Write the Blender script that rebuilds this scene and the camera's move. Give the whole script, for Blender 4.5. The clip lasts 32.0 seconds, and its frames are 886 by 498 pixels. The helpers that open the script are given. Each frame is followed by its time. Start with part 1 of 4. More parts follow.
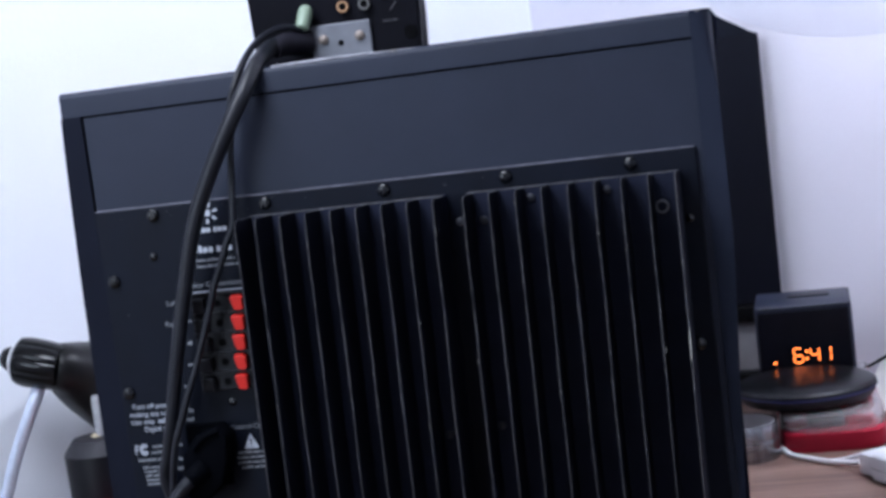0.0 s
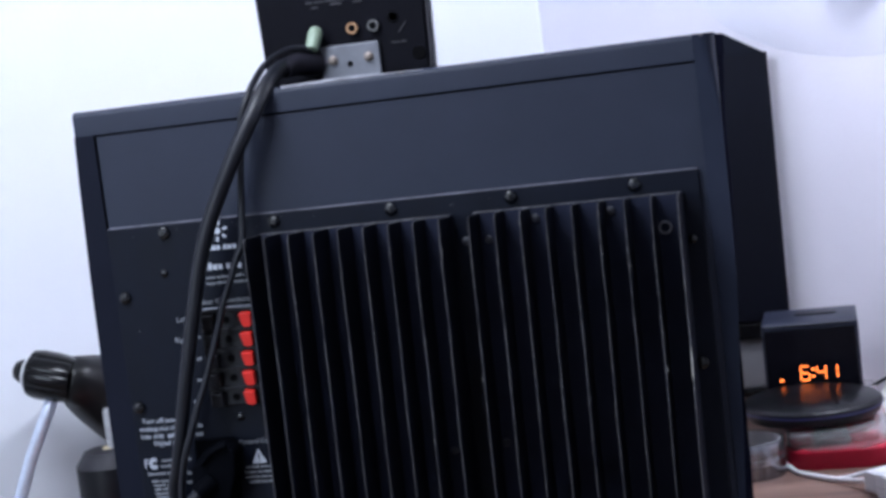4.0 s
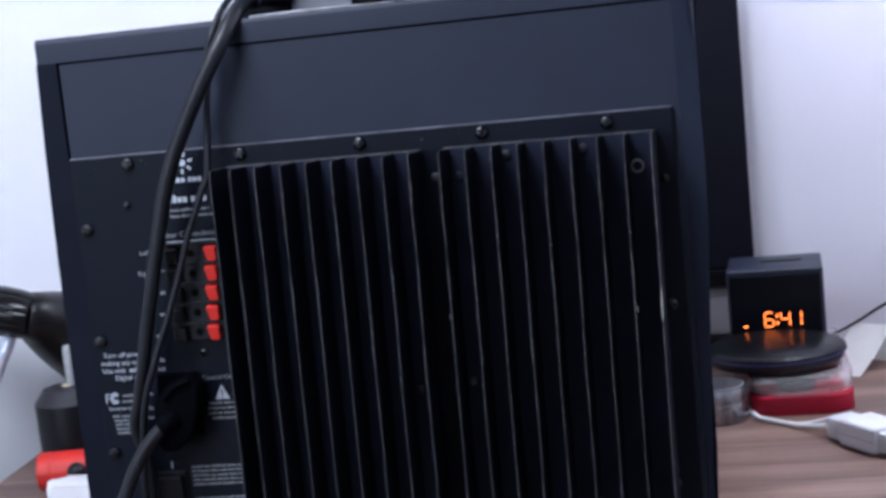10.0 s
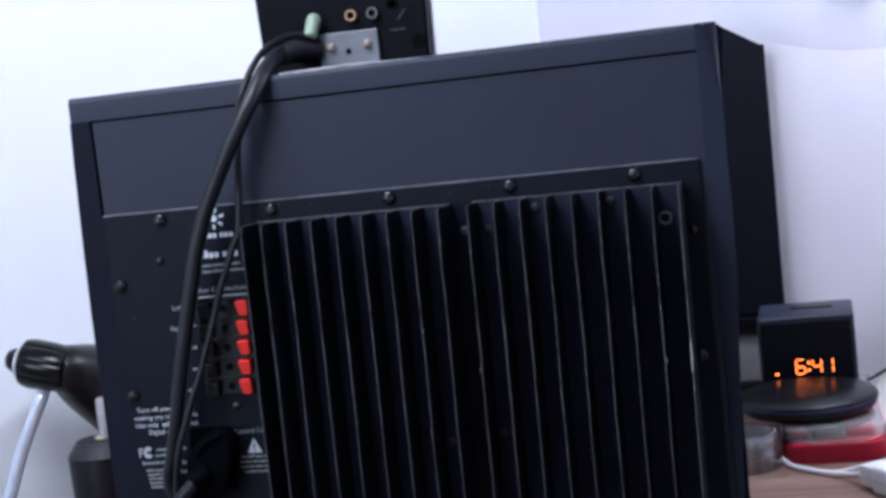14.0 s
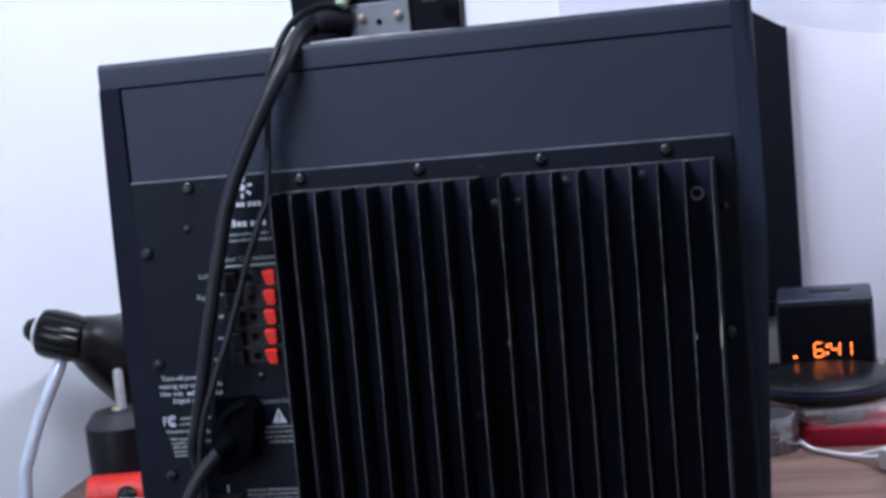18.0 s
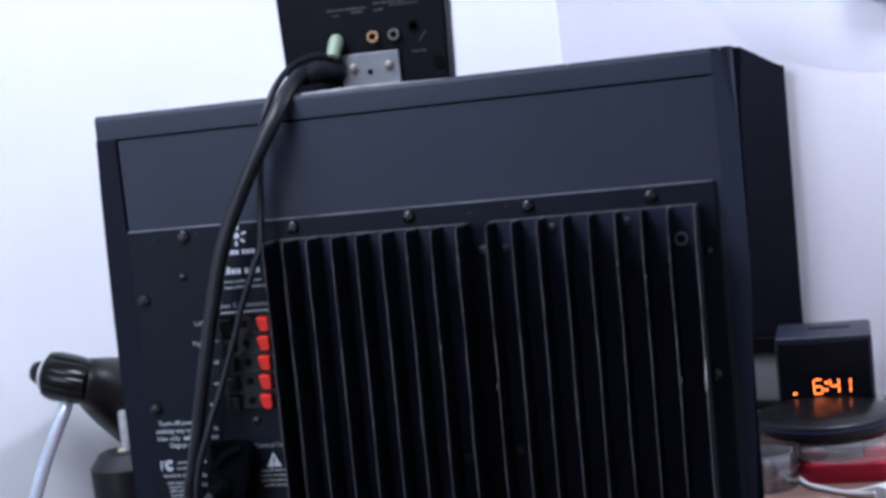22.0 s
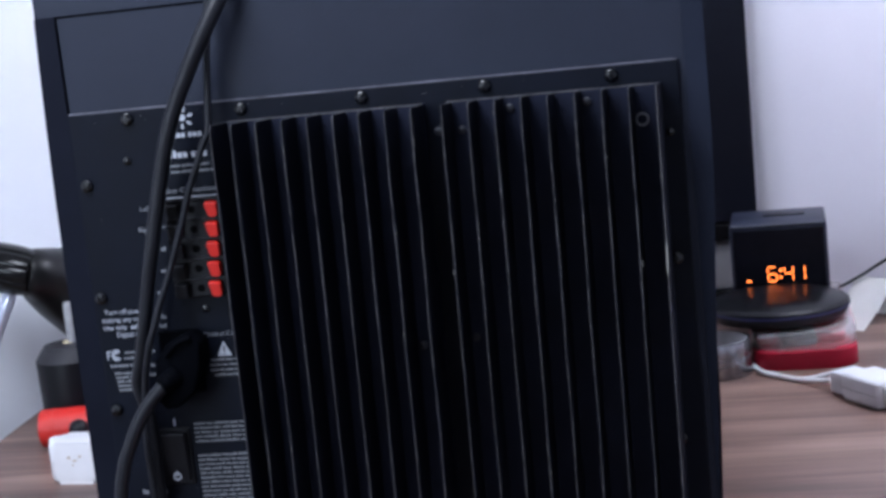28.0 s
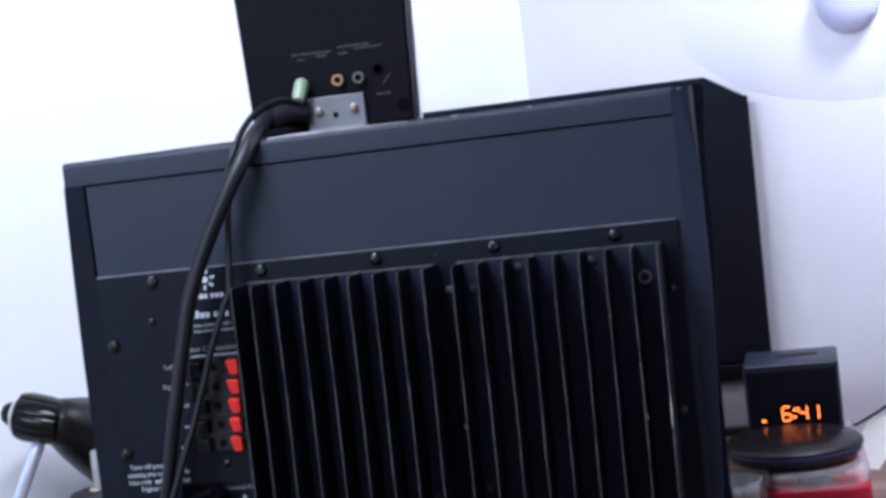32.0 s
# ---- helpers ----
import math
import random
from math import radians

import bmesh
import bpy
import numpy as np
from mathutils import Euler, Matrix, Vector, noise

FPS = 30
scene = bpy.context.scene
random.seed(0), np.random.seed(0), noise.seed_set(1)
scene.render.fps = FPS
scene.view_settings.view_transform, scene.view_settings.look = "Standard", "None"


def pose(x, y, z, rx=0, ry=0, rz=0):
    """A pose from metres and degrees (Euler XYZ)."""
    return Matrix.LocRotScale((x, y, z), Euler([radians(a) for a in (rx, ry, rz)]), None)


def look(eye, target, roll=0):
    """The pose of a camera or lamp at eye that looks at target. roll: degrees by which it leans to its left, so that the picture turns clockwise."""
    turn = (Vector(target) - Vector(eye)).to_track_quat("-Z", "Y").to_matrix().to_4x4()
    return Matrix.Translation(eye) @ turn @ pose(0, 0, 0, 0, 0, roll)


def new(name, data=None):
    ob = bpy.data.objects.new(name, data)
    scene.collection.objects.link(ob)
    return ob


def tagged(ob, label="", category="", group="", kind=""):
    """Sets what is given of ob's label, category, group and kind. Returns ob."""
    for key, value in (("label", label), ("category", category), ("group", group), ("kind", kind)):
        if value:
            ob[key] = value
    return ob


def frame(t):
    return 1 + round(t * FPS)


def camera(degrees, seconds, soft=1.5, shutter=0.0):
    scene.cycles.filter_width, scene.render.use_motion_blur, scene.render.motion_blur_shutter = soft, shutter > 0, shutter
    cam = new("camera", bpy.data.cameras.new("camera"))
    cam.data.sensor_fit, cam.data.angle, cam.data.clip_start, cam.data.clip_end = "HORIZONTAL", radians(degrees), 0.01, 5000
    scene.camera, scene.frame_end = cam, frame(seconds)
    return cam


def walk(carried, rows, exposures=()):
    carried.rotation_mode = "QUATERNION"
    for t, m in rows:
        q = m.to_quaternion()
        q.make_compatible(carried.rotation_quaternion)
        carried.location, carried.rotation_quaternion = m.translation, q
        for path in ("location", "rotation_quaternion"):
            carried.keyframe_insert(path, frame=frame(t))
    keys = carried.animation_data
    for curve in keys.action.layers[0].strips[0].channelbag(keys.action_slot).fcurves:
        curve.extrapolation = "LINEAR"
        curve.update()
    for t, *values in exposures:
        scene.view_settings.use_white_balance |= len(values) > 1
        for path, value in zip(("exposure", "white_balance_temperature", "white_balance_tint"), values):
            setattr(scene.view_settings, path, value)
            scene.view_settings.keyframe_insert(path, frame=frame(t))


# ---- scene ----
cam = camera(31.0, 32.0, soft=3.4)
PATH = [
    (0, (0.194, -0.867, 0.373), (-0.184, 1.084, 0.143), -7.1),
    (0.5, (0.193, -0.875, 0.373), (-0.19, 1.074, 0.143), -6.5),
    (1, (0.196, -0.874, 0.375), (-0.187, 1.075, 0.143), -5.9),
    (1.5, (0.21, -0.869, 0.378), (-0.174, 1.08, 0.142), -6.6),
    (2, (0.182, -0.874, 0.372), (-0.2, 1.075, 0.142), -4.5),
    (2.5, (0.197, -0.879, 0.377), (-0.195, 1.07, 0.155), -6.2),
    (3, (0.199, -0.875, 0.378), (-0.19, 1.075, 0.164), -6.6),
    (3.5, (0.202, -0.878, 0.378), (-0.192, 1.071, 0.166), -6.9),
    (5.5, (0.198, -0.878, 0.376), (-0.196, 1.071, 0.159), -6.3),
    (6, (0.199, -0.878, 0.377), (-0.193, 1.071, 0.163), -6.7),
    (6.5, (0.194, -0.876, 0.376), (-0.197, 1.074, 0.165), -6.2),
    (7, (0.194, -0.881, 0.377), (-0.202, 1.069, 0.168), -5.7),
    (7.5, (0.195, -0.88, 0.377), (-0.198, 1.07, 0.171), -6.1),
    (8, (0.195, -0.866, 0.373), (-0.188, 1.086, 0.165), -6.3),
    (8.5, (0.191, -0.857, 0.364), (-0.151, 1.09, 0.065), -5.8),
    (9, (0.195, -0.867, 0.366), (-0.147, 1.081, 0.067), -6.1),
    (9.5, (0.2, -0.87, 0.369), (-0.147, 1.078, 0.079), -6.1),
    (10, (0.194, -0.868, 0.37), (-0.157, 1.081, 0.088), -5.8),
    (10.5, (0.202, -0.87, 0.373), (-0.158, 1.079, 0.104), -6.8),
    (11, (0.2, -0.873, 0.374), (-0.169, 1.076, 0.118), -5.6),
    (11.5, (0.199, -0.869, 0.372), (-0.179, 1.078, 0.119), -5.2),
    (12, (0.197, -0.865, 0.371), (-0.18, 1.082, 0.111), -5.5),
    (12.5, (0.205, -0.873, 0.376), (-0.178, 1.073, 0.117), -6.7),
    (13, (0.191, -0.876, 0.373), (-0.194, 1.073, 0.142), -5.4),
    (13.5, (0.196, -0.874, 0.376), (-0.194, 1.074, 0.15), -6.2),
    (14, (0.196, -0.873, 0.375), (-0.188, 1.078, 0.153), -6.4),
    (14.5, (0.192, -0.876, 0.374), (-0.203, 1.073, 0.157), -5.7),
    (16.5, (0.187, -0.878, 0.373), (-0.21, 1.07, 0.155), -5.9),
    (17, (0.191, -0.879, 0.373), (-0.208, 1.068, 0.151), -6.2),
    (17.5, (0.174, -0.868, 0.366), (-0.215, 1.08, 0.133), -4.9),
    (18, (0.182, -0.873, 0.37), (-0.21, 1.073, 0.128), -5.5),
    (18.5, (0.19, -0.876, 0.374), (-0.201, 1.07, 0.129), -6.0),
    (19, (0.191, -0.878, 0.374), (-0.195, 1.07, 0.135), -6.0),
    (19.5, (0.191, -0.874, 0.374), (-0.189, 1.075, 0.135), -5.9),
    (20, (0.196, -0.876, 0.376), (-0.181, 1.073, 0.134), -6.5),
    (20.5, (0.192, -0.872, 0.373), (-0.181, 1.079, 0.135), -6.1),
    (21, (0.194, -0.874, 0.373), (-0.187, 1.074, 0.132), -6.2),
    (21.5, (0.197, -0.876, 0.375), (-0.187, 1.072, 0.134), -6.6),
    (22, (0.201, -0.885, 0.378), (-0.209, 1.062, 0.178), -6.0),
    (22.5, (0.208, -0.889, 0.384), (-0.208, 1.063, 0.244), -6.3),
    (23, (0.209, -0.89, 0.388), (-0.203, 1.065, 0.296), -6.5),
    (23.5, (0.208, -0.893, 0.388), (-0.199, 1.064, 0.319), -6.7),
    (24, (0.211, -0.899, 0.392), (-0.195, 1.058, 0.336), -7.2),
    (24.5, (0.209, -0.901, 0.39), (-0.201, 1.055, 0.331), -6.7),
    (26.5, (0.195, -0.89, 0.386), (-0.208, 1.064, 0.245), -5.3),
    (27, (0.192, -0.876, 0.379), (-0.199, 1.075, 0.185), -5.8),
    (27.5, (0.186, -0.865, 0.371), (-0.183, 1.08, 0.09), -5.7),
    (28, (0.191, -0.861, 0.369), (-0.164, 1.078, 0.032), -6.0),
    (28.5, (0.196, -0.858, 0.371), (-0.146, 1.082, 0.024), -6.4),
    (29, (0.202, -0.865, 0.372), (-0.137, 1.078, 0.043), -7.0),
    (29.5, (0.199, -0.867, 0.373), (-0.139, 1.078, 0.054), -6.8),
    (30, (0.201, -0.867, 0.373), (-0.144, 1.079, 0.065), -6.6),
    (30.5, (0.205, -0.874, 0.376), (-0.148, 1.072, 0.078), -7.1),
    (31, (0.213, -0.889, 0.386), (-0.152, 1.065, 0.163), -6.5),
    (31.5, (0.211, -0.891, 0.387), (-0.16, 1.065, 0.192), -6.9),
    (32, (0.207, -0.892, 0.388), (-0.167, 1.065, 0.214), -6.8),
]
EXPOSURE = [(0.0, 0.06), (3.5, 0.08), (14.0, 0.07), (21.0, 0.05), (22.0, 0.05), (23.0, -0.10), (24.0, -0.44), (24.5, -0.47), (26.0, -0.05), (27.0, 0.13), (28.0, 0.06), (30.0, 0.06), (31.0, 0.14), (32.0, 0.2)]
walk(cam, [(t, look(eye, target, roll)) for t, eye, target, roll in PATH], EXPOSURE)


# ---------- world, daylight and exposure ----------
world = bpy.data.worlds.new("world")
scene.world = world
world.use_nodes = True
wt = world.node_tree
sky = wt.nodes.new("ShaderNodeTexSky")
sky.sky_type = "NISHITA"
sky.sun_disc = False
sky.sun_elevation = radians(38)
sky.sun_rotation = radians(250)
wt.links.new(sky.outputs["Color"], wt.nodes["Background"].inputs["Color"])
wt.nodes["Background"].inputs["Strength"].default_value = 0.1


def area_light(name, m, sx, sy, watts, color):
    data = bpy.data.lights.new(name, "AREA")
    data.shape, data.size, data.size_y, data.energy, data.color = "RECTANGLE", sx, sy, watts, color
    ob = new(name, data)
    ob.matrix_world = m
    return ob


# an unseen pendant set by the cable's shadow, cool fill from an added window behind the viewer; the globe lamp on the
# wall glows by itself
GLOBE = 225.0
CORNER = Matrix.Translation((-0.04, 1.08, 0)) @ Matrix.Rotation(radians(-40), 4, "Z")
area_light("pendant_lamp_light", CORNER @ pose(0.778, -1.253, 0.97), 0.43, 0.43, 12.0, (0.76, 0.84, 1.0))
# fill light from behind the viewer, through a window added for it
area_light("rear_fill_light", CORNER @ look((1.25, -3.32, 0.78), (1.0, -0.9, 0.2)), 1.1, 1.2, 26, (0.70, 0.82, 1.0))


# ---------- materials ----------
def mat(name, col, rough=0.5, metal=0.0, var=0.0, vscale=30.0, col2=None, bump=0.0, bscale=400.0, stretch=(1, 1, 1), rvar=0.0, spec=0.5, coat=0.0, jitter=0.0):
    m = bpy.data.materials.new(name)
    m.use_nodes = True
    nt = m.node_tree
    n, l = nt.nodes, nt.links
    b = n["Principled BSDF"]
    b.inputs["Roughness"].default_value = rough
    b.inputs["Metallic"].default_value = metal
    b.inputs["Specular IOR Level"].default_value = spec
    b.inputs["Coat Weight"].default_value = coat
    tc = n.new("ShaderNodeTexCoord")
    mp = n.new("ShaderNodeMapping")
    mp.inputs["Scale"].default_value = stretch
    l.new(tc.outputs["Object"], mp.inputs["Vector"])
    big = n.new("ShaderNodeTexNoise")
    big.inputs["Scale"].default_value = vscale
    big.inputs["Detail"].default_value = 6
    big.inputs["Roughness"].default_value = 0.65
    l.new(mp.outputs[0], big.inputs["Vector"])
    fine = n.new("ShaderNodeTexNoise")
    fine.inputs["Scale"].default_value = bscale
    fine.inputs["Detail"].default_value = 3
    l.new(mp.outputs[0], fine.inputs["Vector"])
    ramp = n.new("ShaderNodeValToRGB")
    c2 = col2 or tuple(c * (1 - var) for c in col)
    ramp.color_ramp.elements[0].position, ramp.color_ramp.elements[1].position = 0.35, 0.68
    ramp.color_ramp.elements[0].color = (*c2, 1)
    ramp.color_ramp.elements[1].color = (*col, 1)
    l.new(big.outputs["Fac"], ramp.inputs[0])
    out = ramp.outputs[0]
    if jitter:
        oi = n.new("ShaderNodeObjectInfo")
        mr = n.new("ShaderNodeMapRange")
        mr.inputs["To Min"].default_value, mr.inputs["To Max"].default_value = 1 - jitter, 1 + jitter
        l.new(oi.outputs["Random"], mr.inputs["Value"])
        mx = n.new("ShaderNodeVectorMath")
        mx.operation = "SCALE"
        l.new(out, mx.inputs[0])
        l.new(mr.outputs[0], mx.inputs["Scale"])
        out = mx.outputs[0]
    l.new(out, b.inputs["Base Color"])
    if rvar:
        mr = n.new("ShaderNodeMapRange")
        mr.inputs["To Min"].default_value, mr.inputs["To Max"].default_value = rough - rvar, rough + rvar
        l.new(big.outputs["Fac"], mr.inputs["Value"])
        l.new(mr.outputs[0], b.inputs["Roughness"])
    if bump:
        bp = n.new("ShaderNodeBump")
        bp.inputs["Strength"].default_value = bump
        bp.inputs["Distance"].default_value = 0.0008
        l.new(fine.outputs["Fac"], bp.inputs["Height"])
        l.new(bp.outputs[0], b.inputs["Normal"])
    return m


def glow(name, col, strength):
    m = bpy.data.materials.new(name)
    m.use_nodes = True
    b = m.node_tree.nodes["Principled BSDF"]
    b.inputs["Base Color"].default_value = (*col, 1)
    b.inputs["Emission Color"].default_value = (*col, 1)
    b.inputs["Emission Strength"].default_value = strength
    return m


def clear(name, col, rough=0.05):
    m = bpy.data.materials.new(name)
    m.use_nodes = True
    b = m.node_tree.nodes["Principled BSDF"]
    b.inputs["Base Color"].default_value = (*col, 1)
    b.inputs["Transmission Weight"].default_value = 0.9
    b.inputs["Roughness"].default_value = rough
    b.inputs["IOR"].default_value = 1.42
    return m


def wood_mat():
    m = bpy.data.materials.new("walnut_laminate")
    m.use_nodes = True
    nt = m.node_tree
    n, l = nt.nodes, nt.links
    b = n["Principled BSDF"]
    tc = n.new("ShaderNodeTexCoord")
    wide = n.new("ShaderNodeMapping")
    wide.inputs["Scale"].default_value = (1.3, 11.0, 1.0)
    wide.inputs["Rotation"].default_value = (0, 0, radians(4))
    thin = n.new("ShaderNodeMapping")
    thin.inputs["Scale"].default_value = (3.0, 95.0, 1.0)
    thin.inputs["Rotation"].default_value = (0, 0, radians(4))
    l.new(tc.outputs["Object"], wide.inputs["Vector"])
    l.new(tc.outputs["Object"], thin.inputs["Vector"])
    bands = n.new("ShaderNodeTexNoise")
    bands.inputs["Scale"].default_value = 2.4
    bands.inputs["Detail"].default_value = 4
    bands.inputs["Distortion"].default_value = 0.5
    l.new(wide.outputs[0], bands.inputs["Vector"])
    grain = n.new("ShaderNodeTexNoise")
    grain.inputs["Scale"].default_value = 2.0
    grain.inputs["Detail"].default_value = 7
    grain.inputs["Roughness"].default_value = 0.7
    l.new(thin.outputs[0], grain.inputs["Vector"])
    r1 = n.new("ShaderNodeValToRGB")
    e = r1.color_ramp.elements
    e[0].position, e[0].color = 0.30, (0.090, 0.047, 0.038, 1)
    e[1].position, e[1].color = 0.72, (0.35, 0.218, 0.170, 1)
    mid = e.new(0.5)
    mid.color = (0.187, 0.108, 0.086, 1)
    l.new(bands.outputs["Fac"], r1.inputs[0])
    r2 = n.new("ShaderNodeValToRGB")
    e = r2.color_ramp.elements
    e[0].position, e[0].color = 0.3, (0.55, 0.55, 0.55, 1)
    e[1].position, e[1].color = 0.7, (1.2, 1.2, 1.2, 1)
    l.new(grain.outputs["Fac"], r2.inputs[0])
    mul = n.new("ShaderNodeVectorMath")
    mul.operation = "MULTIPLY"
    l.new(r1.outputs[0], mul.inputs[0])
    l.new(r2.outputs[0], mul.inputs[1])
    l.new(mul.outputs[0], b.inputs["Base Color"])
    b.inputs["Roughness"].default_value = 0.42
    bp = n.new("ShaderNodeBump")
    bp.inputs["Strength"].default_value = 0.15
    bp.inputs["Distance"].default_value = 0.0004
    l.new(grain.outputs["Fac"], bp.inputs["Height"])
    l.new(bp.outputs[0], b.inputs["Normal"])
    return m


# one cabinet black split by light: VINYL shaded, EDGE_VINYL between, ROUND_BAND lit
VINYL = mat("shaded_vinyl_wrap", (0.0034, 0.0038, 0.0080), 0.9, var=0.25, vscale=14, bump=0.25, bscale=900, rvar=0.06, spec=0.0)
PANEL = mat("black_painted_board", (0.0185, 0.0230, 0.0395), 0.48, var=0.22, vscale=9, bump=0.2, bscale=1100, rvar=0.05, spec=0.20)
EDGE_VINYL = mat("mid_shade_edge_strip", (0.0082, 0.0098, 0.0178), 0.65, var=0.25, vscale=12, bump=0.2, bscale=1000, spec=0.06)
ROUND_BAND = mat("lit_rounded_strip", (0.0192, 0.0238, 0.0405), 0.55, var=0.22, vscale=9, bump=0.2, bscale=1100, spec=0.07)
STEEL = mat("black_coated_steel", (0.0026, 0.0043, 0.0108), 0.5, var=0.35, vscale=22, bump=0.15, bscale=1400, rvar=0.06, spec=0.14)
# one black metal in two tones: shade put into FIN, SINK_BASE lifted lighter
FIN = mat("shaded_black_fin", (0.0044, 0.0064, 0.0160), 0.65, var=0.3, vscale=60, bump=0.1, bscale=900, spec=0.18)
SINK_BASE = mat("lifted_black_sink_base", (0.0108, 0.0142, 0.0320), 0.65, var=0.3, vscale=60, bump=0.1, bscale=900, spec=0.18)
# pale tubes on the fin edges: the light they catch is coloured in
FIN_EDGE = mat("lit_fin_edge", (0.125, 0.122, 0.130), 0.45, metal=0.2, var=0.7, vscale=120, spec=0.4)
DULL = mat("dull_plated_metal", (0.13, 0.127, 0.125), 0.45, metal=0.4, var=0.4, vscale=200)
PLATE_EDGE = mat("plate_edge_gleam", (0.15, 0.15, 0.19), 0.45, metal=0.2, var=0.7, vscale=60, spec=0.4)
BARE = mat("bare_aluminium", (0.55, 0.54, 0.5), 0.4, metal=0.6, var=0.4, vscale=300)
SCREW = mat("black_screw", (0.0018, 0.0022, 0.0045), 0.2, var=0.2, spec=0.5)
PLASTIC = mat("black_plastic", (0.0052, 0.0054, 0.0085), 0.42, var=0.2, vscale=40, bump=0.1, bscale=700, spec=0.25)
SATIN = mat("speaker_black_plastic", (0.0022, 0.0022, 0.0052), 0.6, var=0.3, vscale=18, bump=0.15, bscale=800, spec=0.08)
GLOSS = mat("gloss_black_plastic", (0.004, 0.004, 0.005), 0.16, var=0.15, vscale=25, spec=0.25)
PIANO = mat("dark_screen_glass", (0.0060, 0.0062, 0.0105), 0.22, var=0.3, vscale=60, spec=0.16)
SCREEN = mat("matt_dark_screen", (0.0034, 0.0040, 0.0085), 0.38, var=0.2, vscale=8, spec=0.18)
MOULDED = mat("black_moulded_plug", (0.0012, 0.0015, 0.0028), 0.7, var=0.2, vscale=40, bump=0.1, bscale=700, spec=0.025)
# holes and vent slots are dark solids: their inner shade is only colour
HOLE = mat("hole_shade", (0.0012, 0.0012, 0.0018), 0.7, spec=0.05)
RUBBER = mat("black_rubber_cable", (0.0055, 0.0065, 0.0115), 0.45, var=0.3, vscale=60, bump=0.15, bscale=500, spec=0.35)
INK = mat("white_print", (0.48, 0.51, 0.58), 0.6, var=0.25, vscale=900)
INK_DIM = mat("grey_print", (0.25, 0.265, 0.295), 0.6, var=0.3, vscale=900)
SMUDGE = mat("worn_grey_print", (0.040, 0.038, 0.048), 0.7, var=0.5, vscale=600)
REDTAB = mat("red_plastic", (0.62, 0.022, 0.016), 0.4, var=0.15, vscale=60)
SILVER = mat("silver_plastic", (0.72, 0.73, 0.77), 0.4, metal=0.1, var=0.1)
ZINC = mat("zinc_plate", (0.155, 0.16, 0.185), 0.5, metal=0.35, var=0.25, vscale=80, bump=0.1, bscale=600)
CHROME = mat("satin_chrome", (0.70, 0.77, 0.92), 0.35, metal=0.55, var=0.15, vscale=200)
BRASS = mat("orange_brass", (0.38, 0.21, 0.11), 0.35, metal=0.5, var=0.2)
GREEN = mat("pale_green_plastic", (0.21, 0.275, 0.20), 0.45, var=0.15, vscale=60)
WALL = mat("white_wall_paint", (0.795, 0.815, 0.875), 0.32, var=0.05, vscale=2.5, bump=0.2, bscale=180)
LILAC = mat("lilac_wall_paint", (0.835, 0.81, 0.905), 0.9, var=0.05, vscale=2.5, bump=0.2, bscale=180)
CEIL = mat("ceiling_paint", (0.82, 0.82, 0.82), 0.9, var=0.04, vscale=3)
FLOOR = mat("floor_boards", (0.28, 0.2, 0.14), 0.5, var=0.4, vscale=4, stretch=(1, 9, 1))
WOOD = wood_mat()
GREY_WHITE = mat("greyish_white_plastic", (0.76, 0.76, 0.80), 0.4, var=0.06, vscale=40)
EDGE = mat("dark_edge_band", (0.13, 0.075, 0.055), 0.5, var=0.3, vscale=20, stretch=(1, 8, 8))
# stretched noise streaks the colour for the foil's upright reflections
TAPE_METAL = mat("streaked_foil_tape", (0.40, 0.40, 0.43), 0.22, metal=0.92, var=0.6, vscale=45, stretch=(3, 3, 0.3))
REDBOX = mat("red_plastic_box", (0.36, 0.008, 0.030), 0.4, var=0.2, vscale=40, spec=0.25)
CLEAR = clear("clear_plastic", (0.97, 0.965, 0.98), 0.025)
WHITE_PL = mat("white_plastic", (0.82, 0.81, 0.84), 0.35, var=0.06, vscale=40)
PAPER = mat("white_paper", (0.94, 0.935, 0.93), 0.85, var=0.06, vscale=40)
LAMP_WHITE = mat("white_enamel", (0.865, 0.855, 0.965), 0.5, var=0.04, vscale=6)
BULB = mat("frosted_bulb", (0.60, 0.62, 0.84), 0.5, var=0.05, vscale=10)
BEIGE = mat("beige_plastic", (0.5, 0.42, 0.28), 0.5, var=0.2)
DIGIT = glow("orange_led", (1.0, 0.20, 0.040), 5.2)


# ---------- building helpers ----------
FACE = Matrix.Rotation(radians(90), 4, "X")


def box_bm(x0, x1, y0, y1, z0, z1, bevel=0.0, seg=2):
    bm = bmesh.new()
    bmesh.ops.create_cube(bm, size=1.0)
    for v in bm.verts:
        v.co = Vector(((x0 + x1) / 2 + v.co.x * (x1 - x0), (y0 + y1) / 2 + v.co.y * (y1 - y0), (z0 + z1) / 2 + v.co.z * (z1 - z0)))
    if bevel > 0:
        bmesh.ops.bevel(bm, geom=bm.edges[:], offset=bevel, segments=seg, affect="EDGES", profile=0.5)
    return bm


def prism_bm(outline, y0, y1, bevel=0.0, seg=2):
    """A solid with the (x, z) outline, from y0 to y1."""
    bm = bmesh.new()
    front = [bm.verts.new((x, y0, z)) for x, z in outline]
    back = [bm.verts.new((x, y1, z)) for x, z in outline]
    bm.faces.new(front)
    bm.faces.new(back[::-1])
    for i in range(len(outline)):
        j = (i + 1) % len(outline)
        bm.faces.new((front[j], front[i], back[i], back[j]))
    if bevel:
        bmesh.ops.bevel(bm, geom=bm.edges[:], offset=bevel, segments=seg, affect="EDGES", profile=0.5)
    return bm


